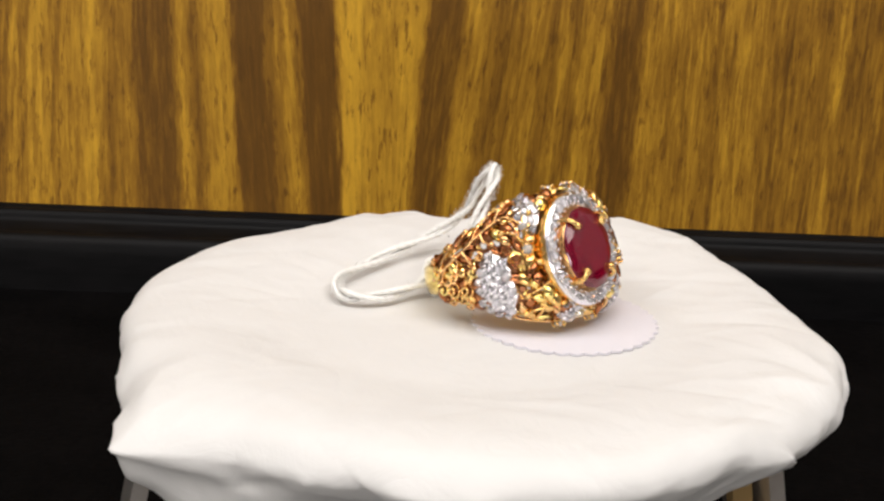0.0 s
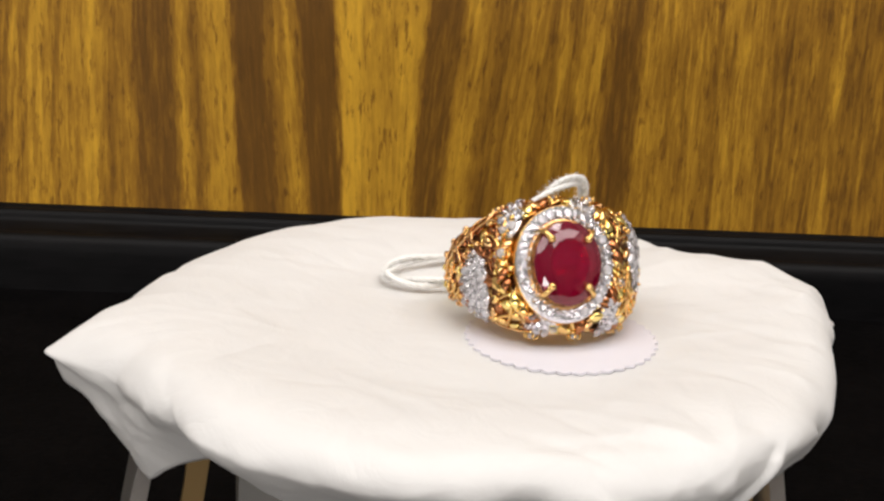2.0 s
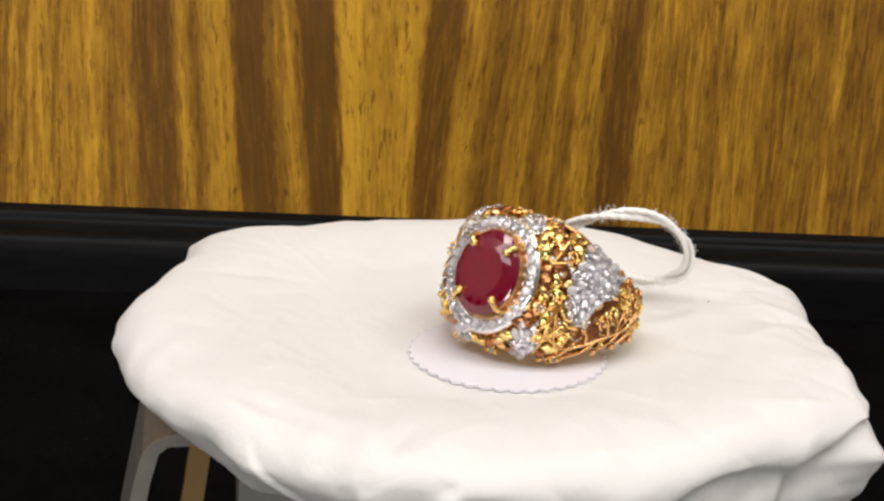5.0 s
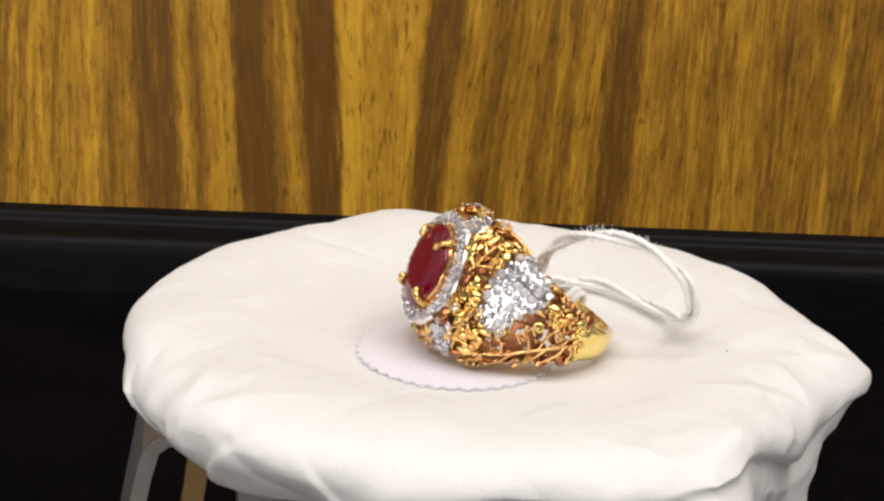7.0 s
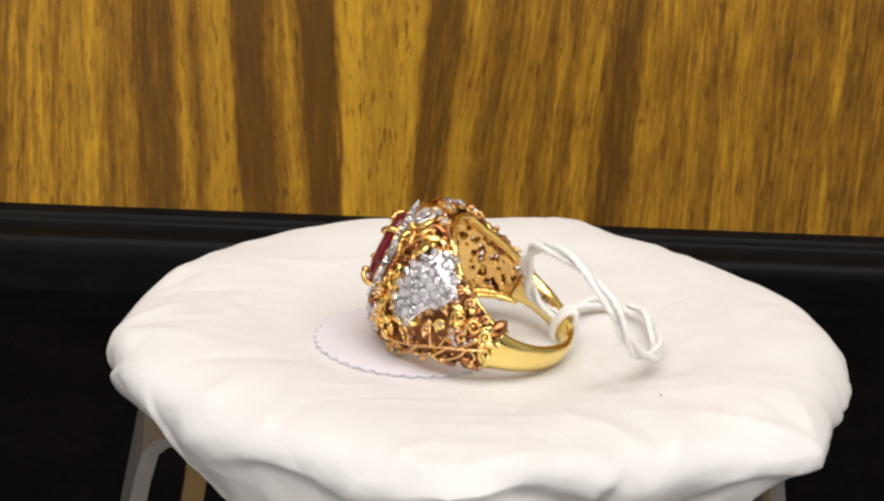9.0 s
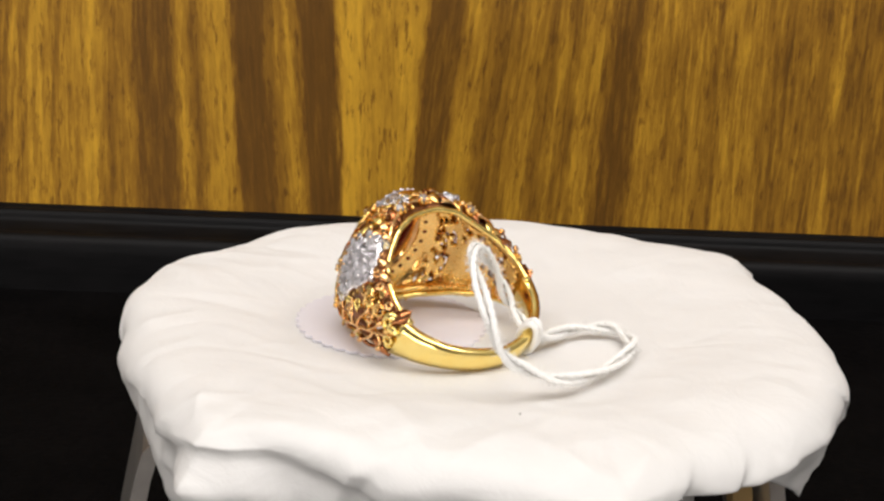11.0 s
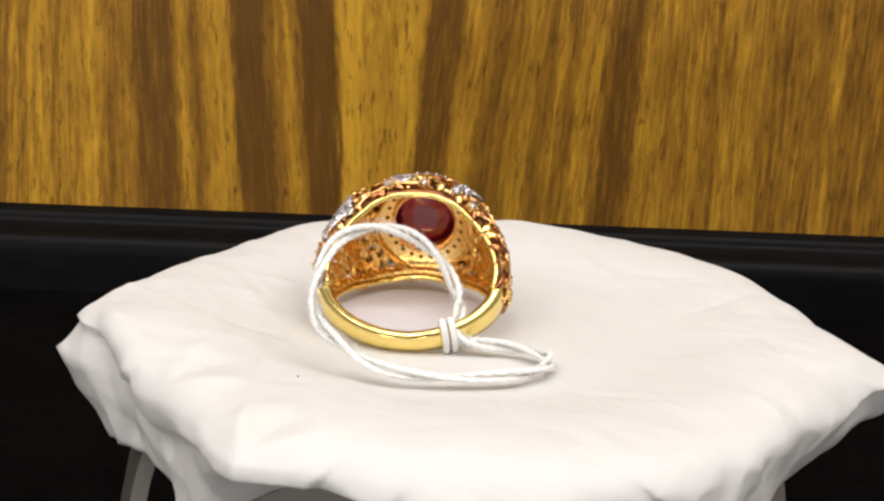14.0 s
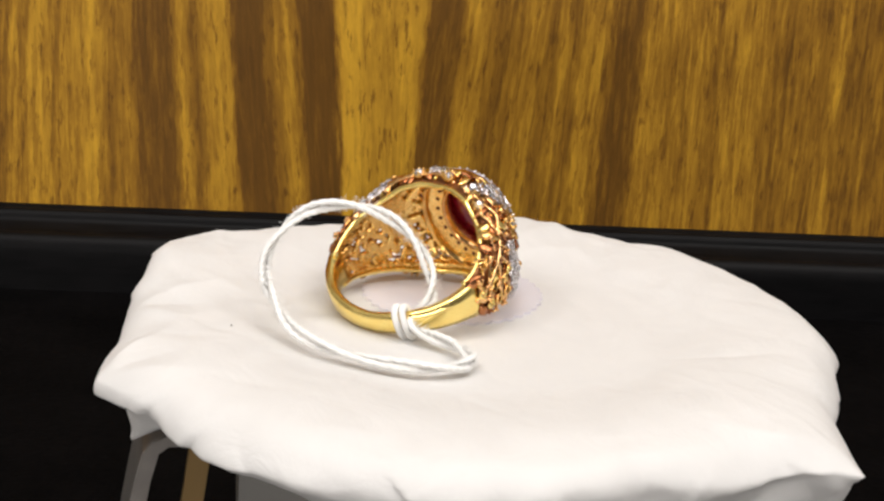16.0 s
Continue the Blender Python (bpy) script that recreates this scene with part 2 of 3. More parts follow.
def lerp_table(x, table):
    for (x0, y0), (x1, y1) in zip(table, table[1:]):
        if x <= x1:
            k = min(max((x - x0) / (x1 - x0), 0.0), 1.0)
            return y0 + (y1 - y0) * k
    return table[-1][1]


# ---- the setting ----
WALL_YAW = 2.085
WALL = pose(-109.6 * U, 184.8 * U, 0, 0, 0, WALL_YAW)  # foot of the board's near face, at its left end in view
FLOOR_Z = -64.0


def build_setting():
    floor = part("floor", box_mesh("floor", -700, 700, -780, 240, FLOOR_Z - 12, FLOOR_Z, VELVET))
    tagged(floor, "black velvet cloth covering the counter", "floor", kind="structure")
    board = part("wall_north", box_mesh("wall_north", -160, 400, 0.0, 14, -64, 330, WOOD, 0.6), m=WALL)
    tagged(board, "yellow-brown streaked walnut wood panel", "wall", kind="structure")
    # black moulding at the foot of the board: (distance before the board, height)
    prof = [(-0.4, -64), (-0.4, -48.6), (1.2, -48.0), (2.6, -48.0), (3.4, -48.8), (3.9, -49.9), (5.0, -50.6), (7.0, -51.2), (9.0, -51.3), (10.4, -50.9),
            (11.8, -51.2), (12.8, -52.2), (13.4, -54.0), (13.5, -57.0), (13.5, -60.5), (13.5, -64.5)]
    prof = smooth_path([(0, d, z) for d, z in prof], 3)
    verts, faces = [], []
    for i in range(41):
        for p in prof:
            verts.append((-160 + 14 * i, -p.y, p.z))
    n = len(prof)
    for i in range(40):
        for k in range(n - 1):
            a = i * n + k
            faces.append((a, a + 1, a + n + 1, a + n))
    trim = part("trim", mesh_of("trim", verts, faces, LACQUER), m=WALL)
    tagged(trim, "black lacquered moulding along the foot of the panel", "moulding", kind="structure")
    # plain walls and ceiling out of view, added to close the room
    for name, box, mat in (("wall_west", (-712, -700, -780, 240, FLOOR_Z, 1070), PLASTER), ("wall_east", (700, 712, -780, 240, FLOOR_Z, 1070), PLASTER),
                           ("wall_south", (-700, 700, -792, -780, FLOOR_Z, 1070), DARK_WALL), ("wall_backing", (-700, 700, 240, 252, FLOOR_Z, 1070), PLASTER),
                           ("ceiling", (-712, 712, -792, 252, 1070, 1082), PLASTER)):
        tagged(part(name, box_mesh(name, *box, mat)), "plain unseen surface added to close the room", name.split("_")[0], kind="structure")


# ---- the stand and turning platter ----
def bridge_line(out):
    """Half of the bent sheet's outline, from the foot up and over: x from its middle, z; out is 0 at the outer face, 1 at the inner."""
    t = 2.0 * out
    return [(50.4 - t, -63.9), (42.4 - t, -21.0), (41.4 - t, -17.4), (40.2 - t, -16.0 - 0.5 * out), (37.8 - 0.4 * t, -14.9 - t * 0.8), (33.0, -14.3 - t), (0.0, -14.3 - t)]


def build_stand():
    stand = new("display_stand")
    stand.matrix_world = pose(-0.8 * U, 8.0 * U, 0, 0, 0, 8.8)
    tagged(stand, "clear acrylic bridge stand bent from one thick sheet, under the platter", "stand")
    front, back = -12.0, 12.0
    # one bent sheet in three lengths: two legs and the top between them
    for side, inset in ((-1, 0.0), (1, 2.9)):
        legs = [[(max(x - inset, 0.0), z) for x, z in bridge_line(k)] for k in (0, 1)]
        verts, faces = [], []
        n = 6
        for y in (front, back):
            for line in legs:
                verts += [(side * x, y, z) for x, z in line[:n]]
        for k in range(n - 1):
            faces += [(k, k + 1, 2 * n + k + 1, 2 * n + k), (n + k, 3 * n + k, 3 * n + k + 1, n + k + 1), (2 * n + k, 2 * n + k + 1, 3 * n + k + 1, 3 * n + k)]
        faces += [(0, 2 * n, 3 * n, n), (n - 1, 2 * n - 1, 4 * n - 1, 3 * n - 1)]
        leg = part("leg", mesh_of("leg", verts, faces, SHEET, False), stand)
        verts = []
        for y in (front - 0.5, front):
            for line in legs:
                verts += [(side * x, y, z) for x, z in line[:n]]
        faces = [(k, k + 1, n + k + 1, n + k) for k in range(n - 1)]
        faces += [(k, 2 * n + k, 2 * n + k + 1, k + 1) for k in range(n - 1)] + [(n + k, n + k + 1, 3 * n + k + 1, 3 * n + k) for k in range(n - 1)]
        part("polished_edge", mesh_of("polished_edge", verts, faces, EDGE, False), leg, "polished acrylic edge, its bright glint put into a pale grey colour")
    part("top_plate", box_mesh("top_plate", -33, 33, front, back, -16.3, -14.3, ACRYLIC, 0.1), stand)
    # the drive inside: a grey housing and the spindle on it
    part("drive_housing", box_mesh("drive_housing", -29.5, 31.5, -3, 11, -63.8, -16.8, HOUSING, 0.8), stand, "grey plastic drive housing inside the stand")
    verts, faces = tube([Vector((0, 0, -14.4)), Vector((0, 0, -9.6))], 7.0, 24)
    part("spindle", mesh_of("spindle", verts, faces, FROST), stand, "frosted grey acrylic column", pose(0.8 * U, -8.0 * U, 0))
    # added tan strips in place of the wood panel's image refracted by the acrylic
    for side in (-1, 1):
        verts = [(side * x + (0 if side < 0 else 1.0), y, z) for z, d in ((-16.9, 0.0), (-63.8, 6.5)) for x, y in ((35.4 + d, -7), (32.7 + d, -7), (32.7 + d, -4), (35.4 + d, -4))]
        part("refraction_strip", mesh_of("refraction_strip", verts, [(0, 1, 2, 3), (7, 6, 5, 4), (0, 4, 5, 1), (1, 5, 6, 2), (2, 6, 7, 3), (3, 7, 4, 0)], TAN, False), stand, "tan strip standing in for the wood panel refracted in the acrylic")


PLATTER_TOP = -5.2


def build_platter():
    prof = [(0, -9.4), (34.0, -9.4), (35.2, -9.0), (35.6, -8.4), (35.6, -6.8), (35.2, -5.8), (34, PLATTER_TOP), (0, PLATTER_TOP)]
    verts, faces = [], []
    n = 64
    for i in range(n):
        w = 2 * math.pi * i / n
        for r, z in prof:
            verts.append((max(r, 0.01) * math.cos(w), max(r, 0.01) * math.sin(w), z))
    k = len(prof)
    for i in range(n):
        j = (i + 1) % n
        for q in range(k - 1):
            faces.append((i * k + q, j * k + q, j * k + q + 1, i * k + q + 1))
    ob = part("turntable_platter", mesh_of("turntable_platter", verts, faces, ACRYLIC))
    return tagged(ob, "clear acrylic round platter hidden beneath the paper", "platter")


# ---- the tissue over the platter ----
# its folded points: (azimuth, reach, height, sharpness in degrees)
POINTS = ((-137.4, 52.5, -6.2, 8.5), (107.2, 48.4, -4.5, 9.0), (53.5, 51.7, -7.0, 10.0), (-21.0, 45.6, -6.5, 5.0), (84.0, 43.4, -11.0, 6.0))
# reach of the rim round the table
RIM = ((-180, 44.7), (-172, 44.2), (-165, 43.5), (-150, 44.9), (-137, 45.9), (-120, 44.3), (-105, 43.7), (-90, 44.1), (-72, 44.2), (-55, 43.8), (-40, 43.7), (-30, 43.7),
       (-15, 44.7), (-5, 44.6), (8, 43.9), (25, 44.0), (40, 44.9), (53, 45.6), (66, 44.7), (80, 44.0), (95, 44.5), (107, 45.5), (120, 45.2), (135, 44.6),
       (150, 44.9), (165, 45.2), (180, 44.7))


# the top sheet stands a little higher here and there: (azimuth, height)
RIM_LIFT = ((-180, 0.5), (-147, 0.8), (-115, 0.9), (-90, 0.6), (-68, 0.8), (-45, 0.65), (-20, 0.65), (10, 0.8), (40, 0.5), (60, 0.5), (95, 0.7), (120, 0.85), (150, 0.85), (180, 0.5))


def dish(r):
    """Height of the paper's top at a distance from the axis."""
    k = min(max((r - 20.5) / 18.0, 0.0), 1.0)
    k = k * k * (3 - 2 * k)
    return -2.35 + 2.25 * k


def make_creases():
    """Straight wrinkles over the sheet: start, end, height, width. Some run in from the folded points, the rest lie at random."""
    rng = random.Random(21)
    out = []
    for az, reach, z, wide in POINTS:
        tip = Vector((reach * math.cos(radians(az)), reach * math.sin(radians(az))))
        for turn, length, height in ((-40, 13, 0.4), (-10, 8, -0.35), (34, 14, 0.45)):
            w = radians(az + 180 + turn + rng.uniform(-6, 6))
            start = tip + Vector((math.cos(w), math.sin(w))) * 2.0
            out.append((start, start + Vector((math.cos(w), math.sin(w))) * length, height, rng.uniform(0.8, 1.5)))
    for _ in range(64):
        w, q = rng.uniform(0, 6.28), rng.uniform(20, 43)
        start = Vector((q * math.cos(w), q * math.sin(w)))
        d = rng.gauss(0.5, 0.5)
        length = rng.uniform(6, 20)
        out.append((start, start + Vector((math.cos(d), math.sin(d))) * length, rng.choice((-1, 1)) * rng.uniform(0.1, 0.32), rng.uniform(0.5, 1.2)))
    return out


CREASES = make_creases()


def make_folds(seed, count):
    """Sharp folds round the skirt: azimuth and offset, straight between them."""
    rng = random.Random(seed)
    az = sorted(rng.uniform(-178, 178) for _ in range(count))
    ends = rng.uniform(-0.5, 0.5)
    return [(-180, ends)] + [(a, rng.choice((-1, 1)) * rng.uniform(0.25, 1.0)) for a in az] + [(180, ends)]


FOLDS = (make_folds(3, 34), make_folds(8, 46))


def crease_height(x, y):
    h = 0.0
    for a, b, height, wide in CREASES:
        dx, dy = b.x - a.x, b.y - a.y
        ll = dx * dx + dy * dy
        t = ((x - a.x) * dx + (y - a.y) * dy) / ll
        if -0.2 < t < 1.2:
            d = abs((x - a.x) * dy - (y - a.y) * dx) / math.sqrt(ll)
            if d < wide * 3:
                h += height * max(0.0, 1.0 - d / (wide * 3)) ** 2 * max(0.0, 1.0 - abs(t - 0.4) / 0.8)
    return h


def tissue_point(az, q):
    """A point of the sheet: q from 0 at the middle to 1 at the rim to 2 at the hem."""
    rim = lerp_table(az, RIM)
    w = radians(az)
    c, s = math.cos(w), math.sin(w)
    hem = lerp_table(az, ((-180, 1.5), (-172, 1.5), (-160, 1.1), (-145, 1.35), (-125, 1.3), (-112, 0.95), (-30, 0.92), (0, 0.98), (14, 1.12), (28, 1.5), (60, 1.6), (75, 1.45), (92, 1.3), (102, 0.85), (112, 0.58), (122, 0.58), (140, 0.66), (152, 1.0), (164, 1.5), (180, 1.5)))
    hem *= 1.0 + 0.3 * noise.noise(Vector((c * 2.2, s * 2.2, 4.0)))
    shoulder = lerp_table(az, ((20, 2.0), (45, 0.9), (62, 0.3), (75, 1.2), (95, 2.0)))
    soft = 0.5 + 0.9 * noise.noise(Vector((c * 1.7, s * 1.7, 2.0))) + 0.5 * noise.noise(Vector((c * 4.0, s * 4.0, 7.0)))
    soft = min(max(soft, 0.0), 1.0)
    roll, inner = 2.2 + 1.3 * soft, rim - 2.4 - 2.2 * soft
    span = inner - rim + 20.0
    slope = 2.0 * shoulder / span
    z0 = dish(inner) - shoulder
    if q <= 0.8:
        r = inner * q / 0.8
        z = dish(r) - shoulder * max(0.0, (r - (rim - 20.0)) / span) ** 2
    elif q <= 1.3:
        # the roll over the platter's edge
        w2 = (q - 0.8) / 0.5 * 1.6
        r = inner + (rim - inner) * math.sin(w2)
        z = z0 - roll * (1.0 - math.cos(w2)) - slope * (r - inner)
    else:
        # down, and drawn in towards the hem
        k = (q - 1.3) / 0.7
        r = rim - 8.0 * lerp_table(az, ((-45, 1.0), (-32, 0.55), (-8, 0.55), (6, 1.0), (34, 1.0), (48, 0.5), (76, 0.5), (93, 0.5), (105, 1.0))) * k ** lerp_table(az, ((-40, 1.35), (-28, 1.9), (-8, 1.9), (5, 1.35))) / hem ** 1.8
        z = z0 - roll * (1.0 - math.cos(1.6)) - slope * (rim - inner) - (10.0 * hem - 2.2) * k
    if q > 1.1:
        # a tuck between the upper and the lower layer
        k = (q - 1.1) / 0.9
        tuck = 0.34 + 0.16 * noise.noise(Vector((c * 3.0, s * 3.0, 9.0)))
        deep = lerp_table(az, ((-160, 0.0), (-145, 0.8), (-128, 0.7), (-115, 0.0), (15, 0.0), (35, 0.85), (85, 0.85), (112, 0.0)))
        r -= 1.3 * deep * max(0.0, 1.0 - abs(k - tuck) / (0.07 if k < tuck else 0.24))
    # folded points stand out from the rim
    near = 0.0
    for pa, reach, pz, wide in POINTS:
        d = abs((az - pa + 180) % 360 - 180)
        if d < wide * 2.2 and q > 0.72:
            f = max(0.0, 1.0 - d / (wide * 1.6)) ** 1.45
            up = max(0.0, 1.0 - max(z - pz, 0.0) / (9.0 if pa == 53.5 else 6.5))
            down = max(0.0, 1.0 - max(pz - z, 0.0) / (12.0 if reach > 48 else 7.0))
            r += (reach - (rim + 0.1)) * f * min(up, down)
            near = max(near, f)
    x, y = r * c, r * s
    # broad facets on the skirt, wrinkles on the top
    if q > 0.92:
        k = 0.28 * min((q - 0.92) / 0.2, 1.0) + 0.85 * min(max((q - 1.12) / 0.3, 0.0), 1.0)
        run = max(0.0, q - 1.0)
        slant = z * 0.035
        rip = 1.1 * lerp_table((az + 11 * run + 180) % 360 - 180, FOLDS[0]) + 0.8 * lerp_table((az - 14 * run + 180) % 360 - 180, FOLDS[1])
        rip += 0.5 * noise.noise(Vector((c * 4.0 + slant, s * 4.0 - slant, z * 0.05)))
        rip += 0.25 * noise.noise(Vector((x * 0.22, y * 0.22, z * 0.3)))
        rip += 0.85 * (0.28 - abs(noise.noise(Vector((x * 0.13, y * 0.13, z * 0.17 + 5.0))))) + 0.4 * (0.28 - abs(noise.noise(Vector((x * 0.31, y * 0.31, z * 0.4 + 1.0)))))
        x += c * rip * 0.75 * k
        y += s * rip * 0.75 * k
    lift = crease_height(x, y) * (1.0 if q < 0.95 else max(0.0, 1.0 - (q - 0.95) * 6))
    z += lerp_table(az, RIM_LIFT) * min(max((r - 24) / 16, 0.0), 1.0) ** 1.5
    k = min(max((r - 21) / 6, 0.0), 1.0)
    z += k * 0.35 * (0.25 - abs(noise.noise(Vector((x * 0.11 + y * 0.03, y * 0.16, 8.0)))))
    z += k * (lift + 0.45 * noise.noise(Vector((x * 0.07, y * 0.07, 3.0))))
    return (x, y, z)


def build_tissue():
    NA = 620
    qs = [0.03, 0.12, 0.22, 0.30] + [0.36 + 0.44 * i / 34 for i in range(35)] + [0.8 + 0.5 * i / 18 for i in range(1, 19)] + [1.3 + 0.7 * i / 22 for i in range(1, 23)]
    verts = [(0, 0, dish(0))]
    for q in qs:
        for i in range(NA):
            verts.append(tissue_point(-180 + 360 * i / NA, q))
    faces = [(0, 1 + i, 1 + (i + 1) % NA) for i in range(NA)]
    for k in range(len(qs) - 1):
        for i in range(NA):
            j = (i + 1) % NA
            a = 1 + k * NA
            faces.append((a + i, a + NA + i, a + NA + j, a + j))
    ob = part("tissue_paper", mesh_of("tissue_paper", verts, faces, TISSUE))
    sol = ob.modifiers.new("thickness", "SOLIDIFY")
    sol.thickness, sol.offset = 0.18 * U, -1
    return tagged(ob, "crumpled white tissue paper wrapped over the platter, its corners sticking out", "paper")


# ---- the price tag's card ----
def build_tag():
    cx, cy, r = 10.7, 1.8, 11.3
    n = 40
    ring = []
    for i in range(n * 6):
        w = 2 * math.pi * i / (n * 6)
        rr = r + 0.55 * abs(math.sin(w * n / 2)) - 0.1
        ring.append((rr * math.cos(w), rr * math.sin(w)))
    z0, z1 = -2.28, -1.98
    verts = [(x, y, z0 + 0.006 * x) for x, y in ring] + [(x, y, z1 + 0.006 * x) for x, y in ring]
    m = len(ring)
    faces = [tuple(range(m, 2 * m)), tuple(range(m - 1, -1, -1))] + [(i, (i + 1) % m, m + (i + 1) % m, m + i) for i in range(m)]
    ob = part("price_tag", mesh_of("price_tag", verts, faces, CARD, False), m=pose(cx * U, cy * U, 0))
    return tagged(ob, "round white card tag with a scalloped edge under the ring", "tag")


# ---- the ring ----
# its own space: x across the head, y from the gem towards the band, z along the finger
WIDE = ((0, 8.6), (25, 8.55), (45, 7.85), (56, 7.0), (75, 5.5), (90, 4.2), (105, 2.9), (118, 2.2), (180, 1.7))
EDGE_R = ((0, 6.6), (30, 6.9), (56, 7.8), (75, 9.0), (90, 10.0), (105, 10.9), (118, 11.4), (180, 12.0))
MID_R = ((0, 10.8), (30, 11.2), (45, 11.1), (62, 10.6), (90, 11.0), (105, 11.4), (118, 11.6), (180, 12.3))


def shell_point(psi, s, lift=0.0):
    """A point of the dome: psi degrees round the finger from the gem, s from -1 to 1 across the width."""
    a = abs(psi)
    e, mid, w = lerp_table(a, EDGE_R), lerp_table(a, MID_R), lerp_table(a, WIDE)
    # the head's underside is fuller than its upper side
    e += lerp_table(a, ((0, 1.1), (40, 0.9), (75, 0.0))) * max(0.0, -s)
    r = e + (mid - e) * (1 - abs(s) ** 4.2) + lift
    p = radians(psi)
    # the lips of the opening turn inwards
    turn = max(0.0, (abs(s) - 0.72) / 0.28) ** 2 * lerp_table(a, ((0, 0.15), (70, 0.12), (110, 0.0)))
    return Vector((r * math.sin(p), -r * math.cos(p), w * s * (1.0 - turn)))


def shell_frame(psi, s, lift=0.0, spin=0.0):
    """A pose on the dome, z outwards."""
    p = shell_point(psi, s)
    dp = shell_point(psi + 0.5, s) - shell_point(psi - 0.5, s)
    ds = shell_point(psi, min(s + 0.02, 1.0)) - shell_point(psi, max(s - 0.02, -1.0))
    n = dp.cross(ds).normalized()
    if n.dot(Vector((p.x, p.y, 0))) < 0:
        n = -n
    x = (dp - n * dp.dot(n)).normalized()
    y = n.cross(x)
    m = Matrix((x, y, n)).transposed().to_4x4()
    m.translation = (p + n * lift) * U
    return m @ Matrix.Rotation(radians(spin), 4, "Z")


def on_head(u, a):
    """psi and s of the place on the dome that lies at x = u, z = a."""
    psi = 0.0
    for _ in range(25):
        s = max(-1.0, min(1.0, a / lerp_table(abs(psi), WIDE)))
        r = math.hypot(*shell_point(psi, s).xy)
        psi = math.degrees(math.asin(max(-1.0, min(1.0, u / r))))
    return psi, max(-0.98, min(0.98, a / lerp_table(abs(psi), WIDE)))


def round_gem(name, r, material):
    """A small brilliant: table, crown, girdle, pavilion."""
    rings = ((0.42, 0.56), (0.76, 0.38), (1.0, 0.05), (1.0, -0.03))
    n = 8
    verts, faces = [], []
    for k, (q, h) in enumerate(rings):
        for i in range(n):
            w = 2 * math.pi * (i + (0.5 if k == 1 else 0)) / n
            verts.append((q * r * math.cos(w), q * r * math.sin(w), h * r))
    verts.append((0, 0, -0.75 * r))
    faces.append(tuple(range(n)))
    for i in range(n):
        j = (i + 1) % n
        faces += [(i, n + i, j), (j, n + i, n + j), (n + i, 2 * n + j, n + j), (n + i, 2 * n + i, 2 * n + j),
                  (2 * n + i, 3 * n + i, 3 * n + j, 2 * n + j), (3 * n + i, 4 * n, 3 * n + j)]
    return mesh_of(name, verts, faces, material, False)


def oval_gem(name, a, b, material):
    """The faceted oval centre stone, table towards +z."""
    rings = ((0.58, 0.90, 0.5), (0.80, 0.62, 0.0), (0.95, 0.24, 0.5), (1.0, 0.06, 0.0), (1.0, -0.10, 0.0), (0.74, -0.9, 0.5), (0.40, -1.5, 0.0))
    n = 16
    verts, faces = [], []
    for q, h, o in rings:
        for i in range(n):
            w = 2 * math.pi * (i + o) / n
            verts.append((q * a * math.cos(w), q * b * math.sin(w), h))
    faces.append(tuple(range(n)))
    for k in range(len(rings) - 1):
        o0, o1 = rings[k][2], rings[k + 1][2]
        for i in range(n):
            j = (i + 1) % n
            p, q = k * n, (k + 1) * n
            if o0 == o1:
                faces.append((p + i, q + i, q + j, p + j))
            elif o0 > o1:
                faces += [(p + i, q + i, q + j), (p + i, q + j, p + j)]
            else:
                faces += [(p + i, q + i, p + j), (p + j, q + i, q + j)]
    o = (len(rings) - 1) * n
    faces.append(tuple(o + i for i in range(n - 1, -1, -1)))
    return mesh_of(name, verts, faces, material, False)


def leaf_mesh(name, length, width, material):
    """A pointed leaf with a raised midrib, curling up from its base; it lies along x."""
    verts, faces = [], []
    n = 7
    for i in range(n + 1):
        t = i / n
        w = width * math.sin(math.pi * t ** 0.8) * 0.5 + 0.03
        x = length * (t - 0.5)
        lift = 0.35 * math.sin(math.pi * t) + 0.25 * t
        verts += [(x, -w, lift - 0.05), (x, -w * 0.5, lift + 0.10), (x, 0, lift + 0.26), (x, w * 0.5, lift + 0.10), (x, w, lift - 0.05), (x, 0, lift - 0.25)]
    for i in range(n):
        for k in range(6):
            l = (k + 1) % 6
            faces.append((i * 6 + k, i * 6 + l, (i + 1) * 6 + l, (i + 1) * 6 + k))
    faces += [tuple(range(6))[::-1], tuple(n * 6 + k for k in range(6))]
    return mesh_of(name, verts, faces, material)


def scroll_mesh(name, r, turns, wire, material):
    """A wire curled into a spiral with a tail."""
    path = []
    n = int(14 * turns)
    for i in range(n + 1):
        t = i / n
        w = 2 * math.pi * turns * t
        q = r * (0.22 + 0.78 * t)
        path.append(Vector((q * math.cos(w), q * math.sin(w), 0.5 * (1 - t) + 0.1)))
    d = (path[-1] - path[-2]).normalized()
    path += [path[-1] + d * r * 0.5 + Vector((0, 0, 0.1)), path[-1] + d * r * 1.1 + Vector((0, 0, -0.1))]
    v, f = tube(path, wire, 5)
    return mesh_of(name, v, f, material)


def bead_mesh(name, r, material):
    bm = bmesh.new()
    bmesh.ops.create_icosphere(bm, subdivisions=2, radius=r * U)
    me = bpy.data.meshes.new(name)
    bm.to_mesh(me)
    bm.free()
    me.materials.append(material)
    me.polygons.foreach_set("use_smooth", [True] * len(me.polygons))
    return me


